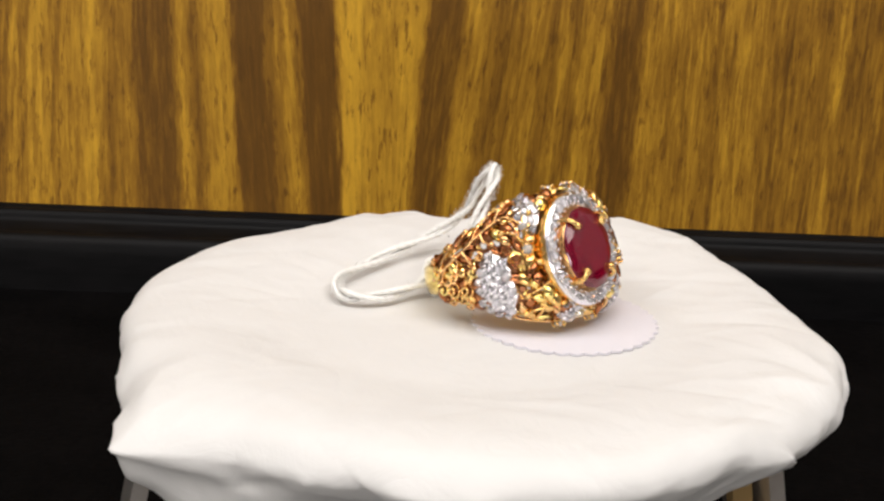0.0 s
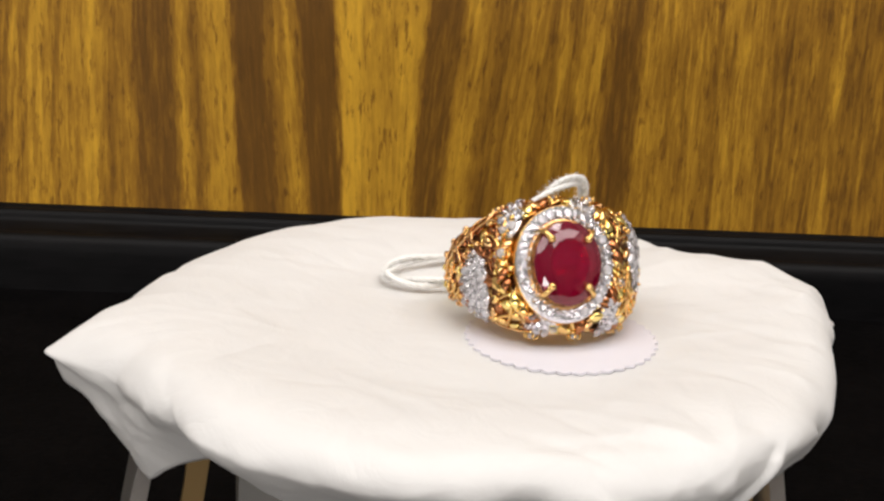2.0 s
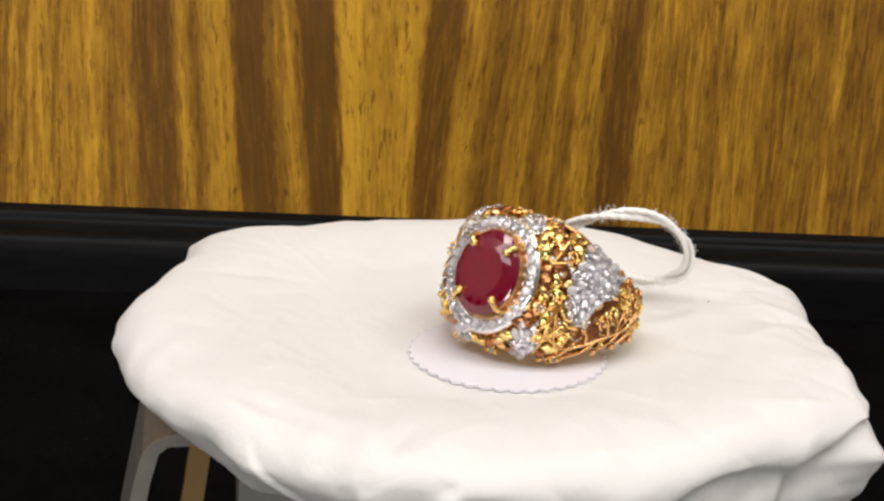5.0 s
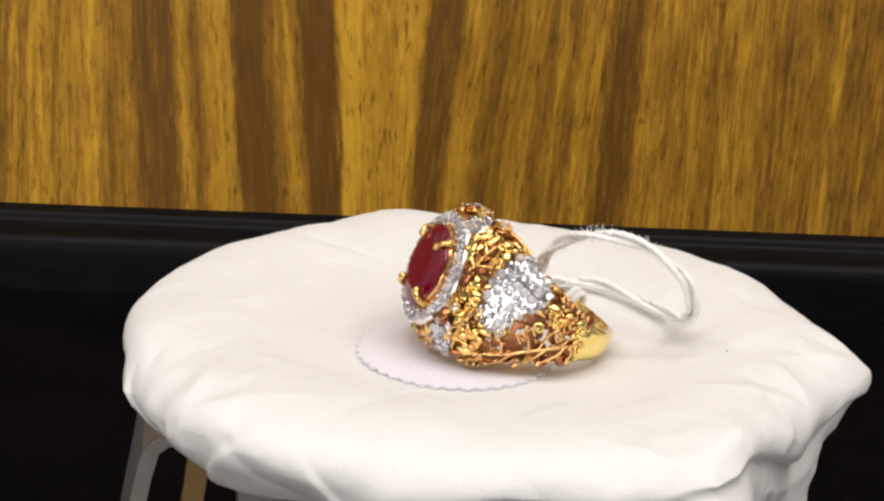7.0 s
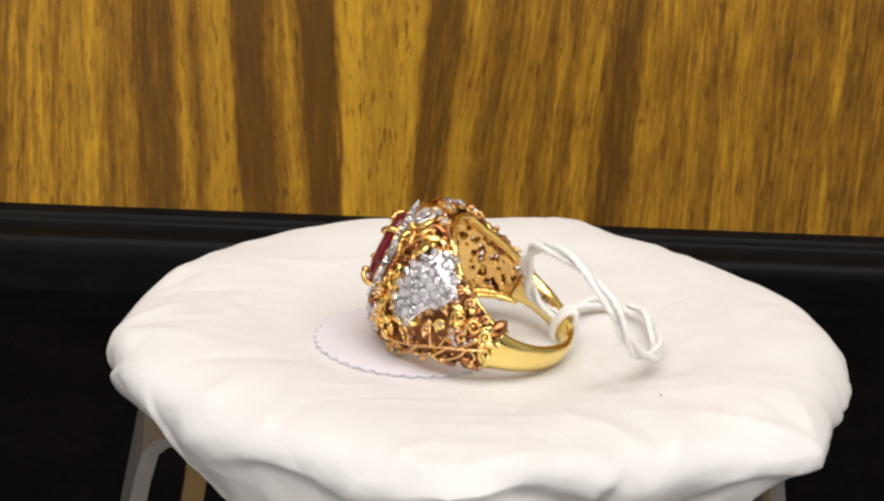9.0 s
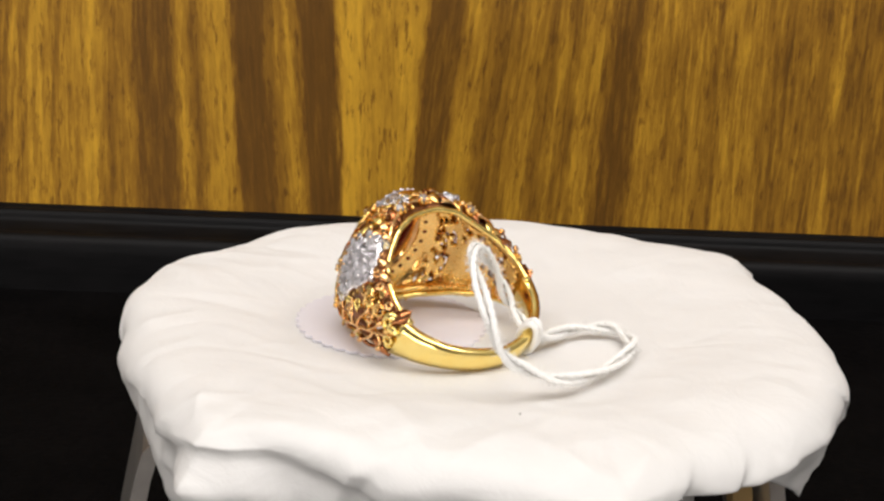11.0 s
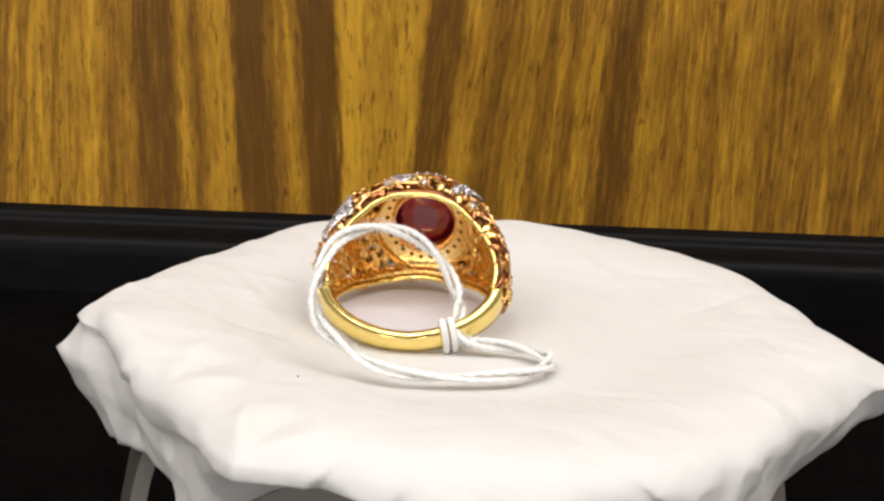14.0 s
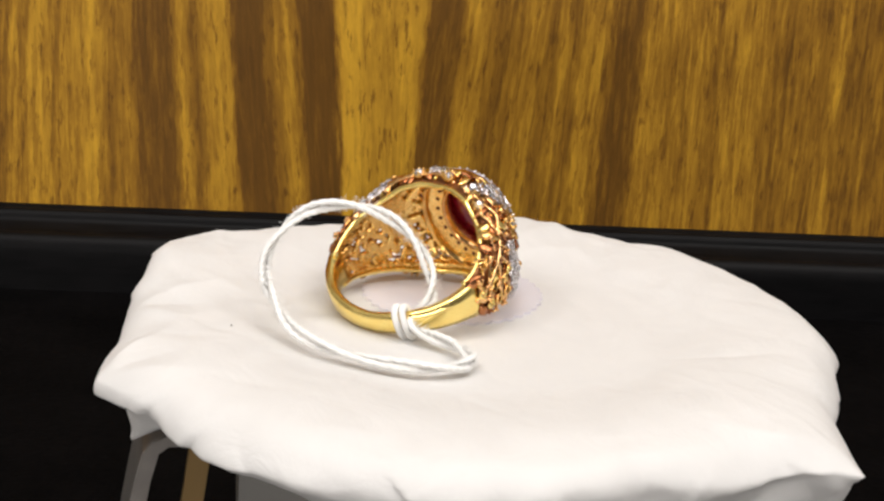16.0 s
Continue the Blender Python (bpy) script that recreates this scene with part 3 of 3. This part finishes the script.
def oval_ring(a0, b0, a1, b1, z0, z1, n=64):
    """A flat oval collar between two ovals, with depth."""
    verts, faces = [], []
    for i in range(n):
        w = 2 * math.pi * i / n
        c, s = math.cos(w), math.sin(w)
        am, bm_ = (a0 + a1) / 2, (b0 + b1) / 2
        verts += [(a0 * c, b0 * s, z0), (a0 * c, b0 * s, z1), (am * c, bm_ * s, z1 + 0.08), (a1 * c, b1 * s, z1 - 0.1), (a1 * c, b1 * s, z0)]
    for i in range(n):
        j = (i + 1) % n
        for k in range(5):
            l = (k + 1) % 5
            faces.append((i * 5 + k, i * 5 + l, j * 5 + l, j * 5 + k))
    return verts, faces


HEAD_X = -0.9  # the head sits a little off the band's middle
GEM_A, GEM_B = 4.15, 5.05  # half axes of the centre stone
# paved hearts on the shoulders, as corners: (psi, s)
HEARTS = (((45, -0.14), (44, 0.36), (50, 0.80), (61, 0.95), (71, 0.86), (80, 0.72), (74, 0.40), (67, 0.10), (59, -0.34), (49, -0.30)),
          ((-66, 0.30), (-73, 0.02), (-77, -0.30), (-77, -0.70), (-70, -0.90), (-61, -0.93), (-53, -0.55), (-54, -0.15), (-59, 0.16)))


def in_heart(psi, s, heart):
    """Whether a place on the dome lies inside a heart's outline."""
    inside = False
    for (a0, b0), (a1, b1) in zip(heart, heart[1:] + heart[:1]):
        if (b0 > s) != (b1 > s) and psi < a0 + (s - b0) * (a1 - a0) / (b1 - b0):
            inside = not inside
    return inside


def in_hearts(psi, s):
    return any(in_heart(psi, s, h) for h in HEARTS)


def paved_bed(ring, name, inside, lo, hi, label, stone, claw, rng):
    """A raised bed over part of the dome, and its stones in close rows. lo, hi: corners of the part in psi and s."""
    N = 34
    verts, faces, used = [], [], {}

    def vert(i, k):
        if (i, k) not in used:
            used[i, k] = len(verts)
            psi, s = lo[0] + (hi[0] - lo[0]) * i / N, lo[1] + (hi[1] - lo[1]) * k / N
            verts.append(shell_frame(psi, max(-0.98, min(0.98, s)), 0.42).translation / U)
        return used[i, k]

    for i in range(N):
        for k in range(N):
            if inside(lo[0] + (hi[0] - lo[0]) * (i + 0.5) / N, lo[1] + (hi[1] - lo[1]) * (k + 0.5) / N):
                faces.append((vert(i, k), vert(i + 1, k), vert(i + 1, k + 1), vert(i, k + 1)))
    bed = part(name, mesh_of(name, verts, faces, BED), ring, label)
    so = bed.modifiers.new("thickness", "SOLIDIFY")
    so.thickness, so.offset = 0.5 * U, 0
    laid = []
    for i in range(90):
        for k in range(90):
            psi, s = lo[0] + (hi[0] - lo[0]) * (i + (0.5 if k % 2 else 0)) / 90, lo[1] + (hi[1] - lo[1]) * k / 90
            p = shell_point(psi, max(-0.97, min(0.97, s)), 0.6)
            if not inside(psi, s) or any((p - q).length < 1.10 for q in laid):
                continue
            laid.append(p)
            s = max(-0.97, min(0.97, s))
            tilt = pose(0, 0, 0, rng.uniform(-26, 26), rng.uniform(-26, 26), 0)
            part("diamond", stone, bed, m=shell_frame(psi, s, 0.74 + rng.uniform(-0.03, 0.06), rng.uniform(0, 90)) @ tilt)
            part("claw", claw, bed, m=shell_frame(psi + 2.6, max(-0.97, min(0.97, s + 0.05)), 0.86))
    return bed


def twig_mesh(name, stem, twigs, wire, material):
    """A branch of wire on the dome: its stem and its twigs as (psi, s) paths, each twig ending in a bud."""
    pieces = []
    for k, line in enumerate((stem,) + twigs):
        pts = [shell_frame(a, max(-0.97, min(0.97, b)), 0.62 + (0.12 if k else 0.0)).translation / U for a, b in line]
        pieces.append(tube(smooth_path(pts, 6), wire * (0.8 if k else 1.0), 7, taper=(lambda q: 1.0 - 0.35 * q) if k else (lambda q: 1.05 - 0.45 * q)))
        if k:
            d = (pts[-1] - pts[-2]).normalized()
            pieces.append(tube([pts[-1] - d * 0.1, pts[-1] + d * 0.25, pts[-1] + d * 0.6, pts[-1] + d * 0.85], wire * 1.45, 7, taper=lambda q: 0.35 + 0.75 * math.sin(math.pi * q)))
    return mesh_of(name, *join(pieces), material)


def half_turn(line):
    """The same path on the other shoulder."""
    return tuple((-a - 4, -b) for a, b in line)


def build_ring():
    rng = random.Random(11)
    ring = new("finger_ring")
    # shell, pierced between the ornaments
    NP, NS = 190, 44
    verts, faces = [], []
    for i in range(NP + 1):
        psi = -116 + 232 * i / NP
        for k in range(NS + 1):
            verts.append(shell_point(psi, -1 + 2 * k / NS))
    for i in range(NP):
        psi = -116 + 232 * (i + 0.5) / NP
        for k in range(NS):
            s = -1 + 2 * (k + 0.5) / NS
            p = shell_point(psi, s)
            e = math.hypot((p.x - HEAD_X) / (GEM_A * 1.0), p.z / (GEM_B * 1.0)) if abs(psi) < 60 else 9
            if e < 1.0:
                continue
            if e > 1.5 and abs(s) < 0.86 and abs(psi) < 108:
                if noise.noise(Vector(p) * 1.15) > 0.10 and not in_hearts(psi, s):
                    continue
            a = i * (NS + 1) + k
            faces.append((a, a + NS + 1, a + NS + 2, a + 1))
    # outer face coloured dark as recess shade, inner face left bright gold
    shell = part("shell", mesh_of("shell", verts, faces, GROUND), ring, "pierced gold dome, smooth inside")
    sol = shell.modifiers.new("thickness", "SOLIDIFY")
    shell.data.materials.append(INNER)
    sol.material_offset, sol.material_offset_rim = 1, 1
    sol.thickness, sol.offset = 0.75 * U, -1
    # rims of the opening
    for side in (-1, 1):
        path = [shell_point(-116 + 232 * i / 70, side, -0.35) for i in range(71)]
        part("rim", mesh_of("rim", *tube(path, 0.36, 8), GOLD), ring)
    # band
    verts, faces = [], []
    sec = 10
    n = 44
    for i in range(n + 1):
        psi = 110 + 140 * i / n
        a = psi if psi <= 180 else 360 - psi
        w = lerp_table(a, ((110, 2.5), (120, 2.05), (140, 1.6), (180, 1.28)))
        ro = lerp_table(a, ((110, 12.0), (125, 12.3), (180, 12.55)))
        th = lerp_table(a, ((110, 1.6), (135, 1.3), (180, 1.15)))
        p = radians(psi)
        ring_sec = [(-1, 0.1), (-0.9, 0.78), (-0.4, 0.96), (0, 1.0), (0.4, 0.96), (0.9, 0.78), (1, 0.1), (0.92, -0.3), (0, -0.34), (-0.92, -0.3)]
        for q, h in ring_sec:
            r = ro - th * 0.75 + h * th * 0.75
            verts.append((r * math.sin(p), -r * math.cos(p), q * w))
    for i in range(n):
        for k in range(sec):
            l = (k + 1) % sec
            faces.append((i * sec + k, (i + 1) * sec + k, (i + 1) * sec + l, i * sec + l))
    faces += [tuple(range(sec)), tuple(n * sec + k for k in range(sec - 1, -1, -1))]
    part("band", mesh_of("band", verts, faces, GOLD), ring, "polished plain yellow gold band")
    # head: z of these parts points out through the gem
    head = Matrix.Translation((HEAD_X * U, -10.95 * U, 0)) @ Matrix.Rotation(radians(90), 4, "X")
    v, f = oval_ring(4.0, 4.9, 6.0, 6.95, -0.9, 0.0)
    halo = part("halo", mesh_of("halo", v, f, BED), ring, "oval white gold collar set with small diamonds", head)
    v, f = oval_ring(5.95, 6.9, 6.12, 7.05, -2.9, -0.28)
    part("halo_edge", mesh_of("halo_edge", v, f, FILIGREE), halo)
    v, f = oval_ring(3.75, 4.6, 4.02, 4.9, -1.5, 0.9)
    part("gem_cup", mesh_of("gem_cup", v, f, ROSE), ring, m=head)
    part("ruby", oval_gem("ruby", GEM_A, GEM_B, RUBY), ring, "large oval faceted crimson ruby", head @ Matrix.Translation((0, 0, 1.15 * U)))
    pp = smooth_path([(0.5, 0, -1.2), (0.55, 0, 0.6), (0.42, 0, 1.5), (-0.05, 0, 2.05), (-0.75, 0, 2.2)], 4)
    v, f = tube(pp, 0.40, 7, taper=lambda k: 1.0 - 0.25 * k)
    prong_me = mesh_of("prong", v, f, FILIGREE)
    tip_me = bead_mesh("prong_tip", 0.50, FILIGREE)
    for sx in (-1, 1):
        for sy in (-1, 1):
            w = math.atan2(sy * 3.35, sx * 2.75)
            m = head @ Matrix.Translation((sx * 2.72 * U, sy * 3.38 * U, 0)) @ Matrix.Rotation(w, 4, "Z")
            prong = part("prong", prong_me, ring, m=m)
            part("prong_tip", tip_me, prong, m=Matrix.Translation((-0.75 * U, 0, 2.15 * U)))
    stone = round_gem("diamond", 0.64, DIAMOND)
    small = round_gem("diamond", 0.60, DIAMOND)
    claw = bead_mesh("claw", 0.16, WHITE_GOLD)
    n = 31
    for i in range(n):
        w = 2 * math.pi * (i + 0.5) / n
        m = Matrix.Translation((5.25 * U * math.cos(w), 6.18 * U * math.sin(w), 0.32 * U)) @ pose(0, 0, 0, rng.uniform(-18, 18), rng.uniform(-18, 18), rng.uniform(0, 360))
        part("diamond", stone, halo, m=m)
        for r in (4.5, 5.85):
            w2 = 2 * math.pi * (i + 1.0) / n
            part("claw", claw, halo, m=Matrix.Translation((r * U * math.cos(w2), (r + 0.9) * U * math.sin(w2), 0.42 * U)))
    # paved hearts on the shoulders
    taken = []
    for heart in HEARTS:
        lo = (min(a for a, b in heart) - 1, min(b for a, b in heart) - 0.02)
        hi = (max(a for a, b in heart) + 1, max(b for a, b in heart) + 0.02)
        paved_bed(ring, "paved_heart", lambda a, b, h=heart: in_heart(a, b, h), lo, hi, "heart of small diamonds set in white gold", small, claw, rng)
    # paved leaves beside the halo, alike after half a turn: psi, s, half sizes
    for psi0, s0, half, tall in PAVED_LEAVES:
        def inside(a, b, psi0=psi0, s0=s0, half=half, tall=tall):
            return ((a - psi0) / half) ** 2 + ((b - s0) / tall) ** 2 < 1.0
        paved_bed(ring, "paved_leaf", inside, (psi0 - half, s0 - tall), (psi0 + half, min(s0 + tall, 0.99)), "leaf of small diamonds", small, claw, rng)
    # single stones in star settings
    for psi, s, out in SINGLES:
        taken.append((psi, s))
        set_ = part("stone_setting", SETTING, ring, m=shell_frame(psi, s, out, rng.uniform(0, 90)))
        part("diamond", stone, set_, m=Matrix.Translation((0, 0, 0.42 * U)))
        for k in range(6):
            part("star_prong", STAR_PRONG, set_, m=Matrix.Rotation(radians(60 * k), 4, "Z"))
    # branches with buds
    stem = ((109, 0.05), (95, -0.32), (78, -0.56), (62, -0.72), (46, -0.70), (41, -0.36))
    twigs = (((80, -0.54), (77, -0.34), (74, -0.14)), ((84, -0.50), (85, -0.2), (88, 0.10)), ((93, -0.36), (97, -0.12), (99, 0.10)),
             ((88, -0.44), (84, -0.66), (78, -0.84)), ((72, -0.62), (66, -0.84), (60, -0.93)), ((66, -0.69), (64, -0.52), (61, -0.46)),
             ((98, -0.26), (96, -0.55), (90, -0.76)), ((55, -0.72), (50, -0.88), (44, -0.93)), ((100, -0.2), (104, -0.42), (104, -0.62)))
    upper = ((27, 0.16), (31, 0.44), (36, 0.74), (43, 0.94))
    upper_twigs = (((30, 0.38), (36, 0.44), (41, 0.50)), ((33, 0.56), (28, 0.66), (24, 0.66)), ((35, 0.70), (40, 0.72), (44, 0.76)), ((30, 0.36), (26, 0.44), (22, 0.48)))
    low = ((42, 0.02), (38, -0.42), (37, -0.70), (34, -0.92))
    low_twigs = (((40, -0.28), (44, -0.44), (49, -0.5)), ((38, -0.5), (42, -0.62), (46, -0.64)), ((38, -0.44), (34, -0.5), (33, -0.6)), ((41, -0.1), (37, -0.06), (34, 0.02)))
    brow = ((-4, 0.93), (12, 0.93), (27, 0.95), (44, 0.96), (58, 0.97))
    for main, side, wire, mat in ((stem, twigs, 0.24, ROSE), (upper, upper_twigs, 0.25, FILIGREE), (low, low_twigs, 0.25, FILIGREE), (brow, (), 0.3, ROSE)):
        part("branch", twig_mesh("branch", main, side, wire, mat), ring)
        part("branch", twig_mesh("branch", half_turn(main), tuple(half_turn(t) for t in side), wire, mat), ring)
        for line in (main,) + side:
            taken += list(line) + list(half_turn(line))
    # round curls towards the band: psi, s, which curl
    curls = [scroll_mesh("scroll", r, t, 0.19, mat) for r, t, mat in ((0.95, 1.4, FILIGREE), (0.7, 1.3, GOLD), (0.55, 1.2, ROSE))]
    for psi, s, k in ((86, 0.46, 0), (96, 0.50, 0), (104, 0.50, 1), (79, 0.02, 1), (93, 0.02, 2), (108, -0.2, 1), (88, 0.84, 2), (100, 0.86, 2), (73, -0.28, 2)):
        for side in (1, -1):
            taken.append((psi * side, s * side))
            part("scroll", curls[k], ring, m=shell_frame(psi * side, s * side, 0.42, 40 * k + 90 * side))
    # broad leaves, curls and beads that fill the ground between
    leaves = [leaf_mesh("leaf", l, w, mat) for l, w, mat in ((2.6, 1.6, FILIGREE), (2.1, 1.4, ROSE), (2.9, 1.6, ANTIQUE), (2.3, 1.5, GOLD), (2.2, 1.5, ANTIQUE))]
    scrolls = [scroll_mesh("scroll", r, t, 0.14, mat) for r, t, mat in ((0.8, 1.3, FILIGREE), (0.65, 1.4, ROSE), (0.8, 1.2, ANTIQUE))]
    beads = [bead_mesh("bead", r, mat) for r, mat in ((0.30, GOLD), (0.24, ROSE))]
    placed = []
    tries = 0
    while len(placed) < 170 and tries < 9000:
        tries += 1
        psi, s = rng.uniform(-110, 110), rng.uniform(-0.96, 0.96)
        p = shell_point(psi, s)
        if abs(psi) < 60 and math.hypot((p.x - HEAD_X) / 6.5, p.z / 7.4) < 1.0:
            continue
        if in_hearts(psi, s) or any(((psi - q[0]) / (q[2] + 1)) ** 2 + ((s - q[1]) / (q[3] + 0.04)) ** 2 < 1 for q in PAVED_LEAVES):
            continue
        if any(abs(psi - a) * 0.2 < 0.9 and (shell_point(a, b) - p).length < 0.5 for a, b in taken):
            continue
        if any((p - q).length < 1.12 for q in placed):
            continue
        # the ground behind the main branch stays bare
        if 60 < psi < 104 and -0.85 < s < 0.25:
            continue
        placed.append(p)
        kind = rng.random()
        spin = rng.uniform(0, 360)
        if kind < 0.74:
            part("leaf", rng.choice(leaves), ring, m=shell_frame(psi, s, rng.uniform(-0.12, 0.12), spin) @ pose(0, 0, 0, rng.uniform(-14, 14), rng.uniform(-8, 6), 0))
        elif kind < 0.86:
            part("scroll", rng.choice(scrolls), ring, m=shell_frame(psi, s, rng.uniform(0.0, 0.15), spin))
        else:
            part("bead", rng.choice(beads), ring, m=shell_frame(psi, s, 0.2))
    # a wreath of leaves and beads close round the halo
    for i in range(40):
        w = 2 * math.pi * (i + rng.uniform(-0.2, 0.2)) / 40
        x, z = HEAD_X + 6.55 * math.cos(w), 7.35 * math.sin(w)
        psi, s = on_head(x, z)
        if any(((psi - q[0]) / q[2]) ** 2 + ((s - q[1]) / q[3]) ** 2 < 1 for q in PAVED_LEAVES):
            continue
        spin = math.degrees(w) + rng.choice((-60, 60)) + rng.uniform(-20, 20)
        if i % 4 == 3:
            part("bead", beads[0], ring, m=shell_frame(psi, s, 0.75))
        else:
            part("leaf", leaves[(i * 7) % 5], ring, m=shell_frame(psi, s, rng.uniform(0.25, 0.5), spin) @ pose(0, 0, 0, rng.uniform(-14, 14), rng.uniform(-22, 4), 0))
    # inside the halo, dark beads stand for shade in its stones' open seats
    seat = bead_mesh("dark_seat_bead", 0.30, SEAT_DARK)
    for i in range(24):
        w = 2 * math.pi * (i + 0.5) / 24
        psi, s = on_head(HEAD_X + 5.0 * math.cos(w), 5.95 * math.sin(w))
        part("dark_seat_bead", seat, ring, m=shell_frame(psi, s, -0.72) @ Matrix.Diagonal((1, 1, 0.4, 1)))
    return tagged(ring, "ornate yellow and rose gold ring with oval ruby and diamonds", "ring")


v, f = tube([Vector((0, 0, -0.9)), Vector((0, 0, -0.1)), Vector((0, 0, 0.2))], 0.72, 10, taper=lambda k: 0.75 + 0.25 * k)
SETTING = mesh_of("stone_setting", v, f, FILIGREE)
v, f = tube([Vector((0.55, 0, -0.5)), Vector((0.8, 0, 0.2)), Vector((0.78, 0, 0.62)), Vector((0.6, 0, 0.8))], 0.16, 6)
STAR_PRONG = mesh_of("star_prong", v, f, FILIGREE)
# paved leaves: psi, s, half sizes; single stones: psi, s, how far they stand out
PAVED_LEAVES = ((28, -0.70, 6.5, 0.25), (10, 0.76, 9.0, 0.13), (-37, 0.66, 6.5, 0.25), (-19, -0.78, 9.0, 0.13))
SINGLES = ((31, -0.24, 0.6), (-42, 0.17, 0.6), (6, -0.93, 0.6), (-27, -0.93, 0.6), (50, -0.93, 0.5), (-8, 0.93, 0.35), (24, 0.93, 0.35), (-54, 0.93, 0.35))


# ---- the tag's string ----
def build_string():
    # from the knot on the band, up and over in a standing loop, down to the paper and round a lying loop back to the knot
    pts = [(-6.2, 9.4, 0.2), (-3.6, 6.5, 2.5), (-1.5, 7.4, 6.9), (0.4, 10.7, 10.5), (1.4, 15.8, 12.3), (1.2, 21.5, 11.6), (-0.4, 25.6, 8.0), (-1.8, 26.4, 4.4),
           (-4.6, 25.2, 2.0), (-9.2, 22.8, 0.0), (-14.0, 17.4, -0.8), (-18.0, 9.9, -0.8), (-17.4, 4.9, -1.0), (-15.3, 3.3, -0.9), (-11.3, 4.6, -0.9), (-7.6, 8.2, -0.6)]
    path = smooth_path(pts, 40, closed=True)
    n = len(path)
    ob = new("tag_string")

    def beside(line, turns, phase, off):
        """A line that winds round another."""
        out = []
        for i, p in enumerate(line):
            d = (line[(i + 1) % n] - line[i - 1]).normalized()
            e1 = (Vector((0, 0, 1)) - d * d.z).normalized()
            w = 2 * math.pi * turns * i / n + phase
            out.append(p + (e1 * math.cos(w) + d.cross(e1) * math.sin(w)) * off)
        return out

    for k in range(2):
        thread = beside(path, 5, math.pi * k + 0.4, 0.46)
        for ply in range(2):
            part("ply", mesh_of("ply", *tube(beside(thread, 40, math.pi * ply, 0.09), 0.30, 6, closed=True), THREAD), ob)
    # turns of the knot round the band
    turns = []
    for k in range(2):
        turn = []
        for i in range(18):
            w = 2 * math.pi * i / 18
            turn.append(KNOT @ Vector((k * 1.0 - 0.5 + 0.15 * math.sin(w), 1.05 * math.cos(w), 2.25 * math.sin(w))))
        turns.append(tube(turn, 0.42, 7, closed=True))
    part("knot", mesh_of("knot", *join(turns), THREAD), ob)
    rng = random.Random(4)
    hairs = []
    for _ in range(2600):
        p = path[rng.randrange(n)]
        d = Vector((rng.gauss(0, 1), rng.gauss(0, 1), rng.gauss(0, 0.8))).normalized()
        d2 = Vector((rng.gauss(0, 1), rng.gauss(0, 1), rng.gauss(0, 1))).normalized()
        q = p + d * 0.6
        if q.z < -1.4:
            continue
        hairs.append(tube([q - d * 0.5, q + d * 0.08 + d2 * 0.15, q + d * 0.22 + d2 * 0.55], 0.024, 3))
    tagged(part("fuzz", mesh_of("fuzz", *join(hairs), THREAD), ob), kind="stuff")
    return tagged(ob, "white twisted cotton string looped through the ring", "string")


def build_speck():
    x, y, z = tissue_point(97.7, 29.0 / 38.7 * 0.8)
    ob = part("lint_speck", bead_mesh("lint_speck", 0.11, FROST), m=pose(x * U, y * U, (z + 0.12) * U))
    return tagged(ob, "tiny dark speck of lint on the tissue paper", "lint"), pose(x * U, y * U, (z + 0.12) * U)


# where the ring lies on the tag: x, -front and finger axis
RING_X, RING_A = Vector((0.68, 0.72, -0.045)), Vector((-0.21, 0.35, 0.91))
RING_X.normalize()
RING_A = (RING_A - RING_X * RING_A.dot(RING_X)).normalized()
RING_N = RING_X.cross(RING_A)
RING_REST = Matrix((RING_X, -RING_N, RING_A)).transposed().to_4x4()
RING_REST.translation = Vector((13.08, -1.88, 8.91)) - RING_N * 12.7 + RING_X * 0.9
KNOT = RING_REST @ Matrix.Translation((-4.8, 10.9, 0.2)) @ Matrix.Rotation(radians(17), 4, "Z")

build_setting()
build_stand()
PLATTER = build_platter()
PAPER = build_tissue()
TAG = build_tag()
STRING = build_string()
RING = build_ring()
SPECK, SPECK_REST = build_speck()
REST = RING_REST.copy()
REST.translation = RING_REST.translation * U


def motions():
    for thing, rest in ((PLATTER, Matrix()), (PAPER, Matrix()), (TAG, pose(10.7 * U, 1.8 * U, 0)), (STRING, Matrix()), (RING, REST), (SPECK, SPECK_REST)):
        walk(thing, [(k * 0.5, pose(0, 0, 0, 0, 0, -RATE * k * 0.5) @ rest) for k in range(33)])


motions()
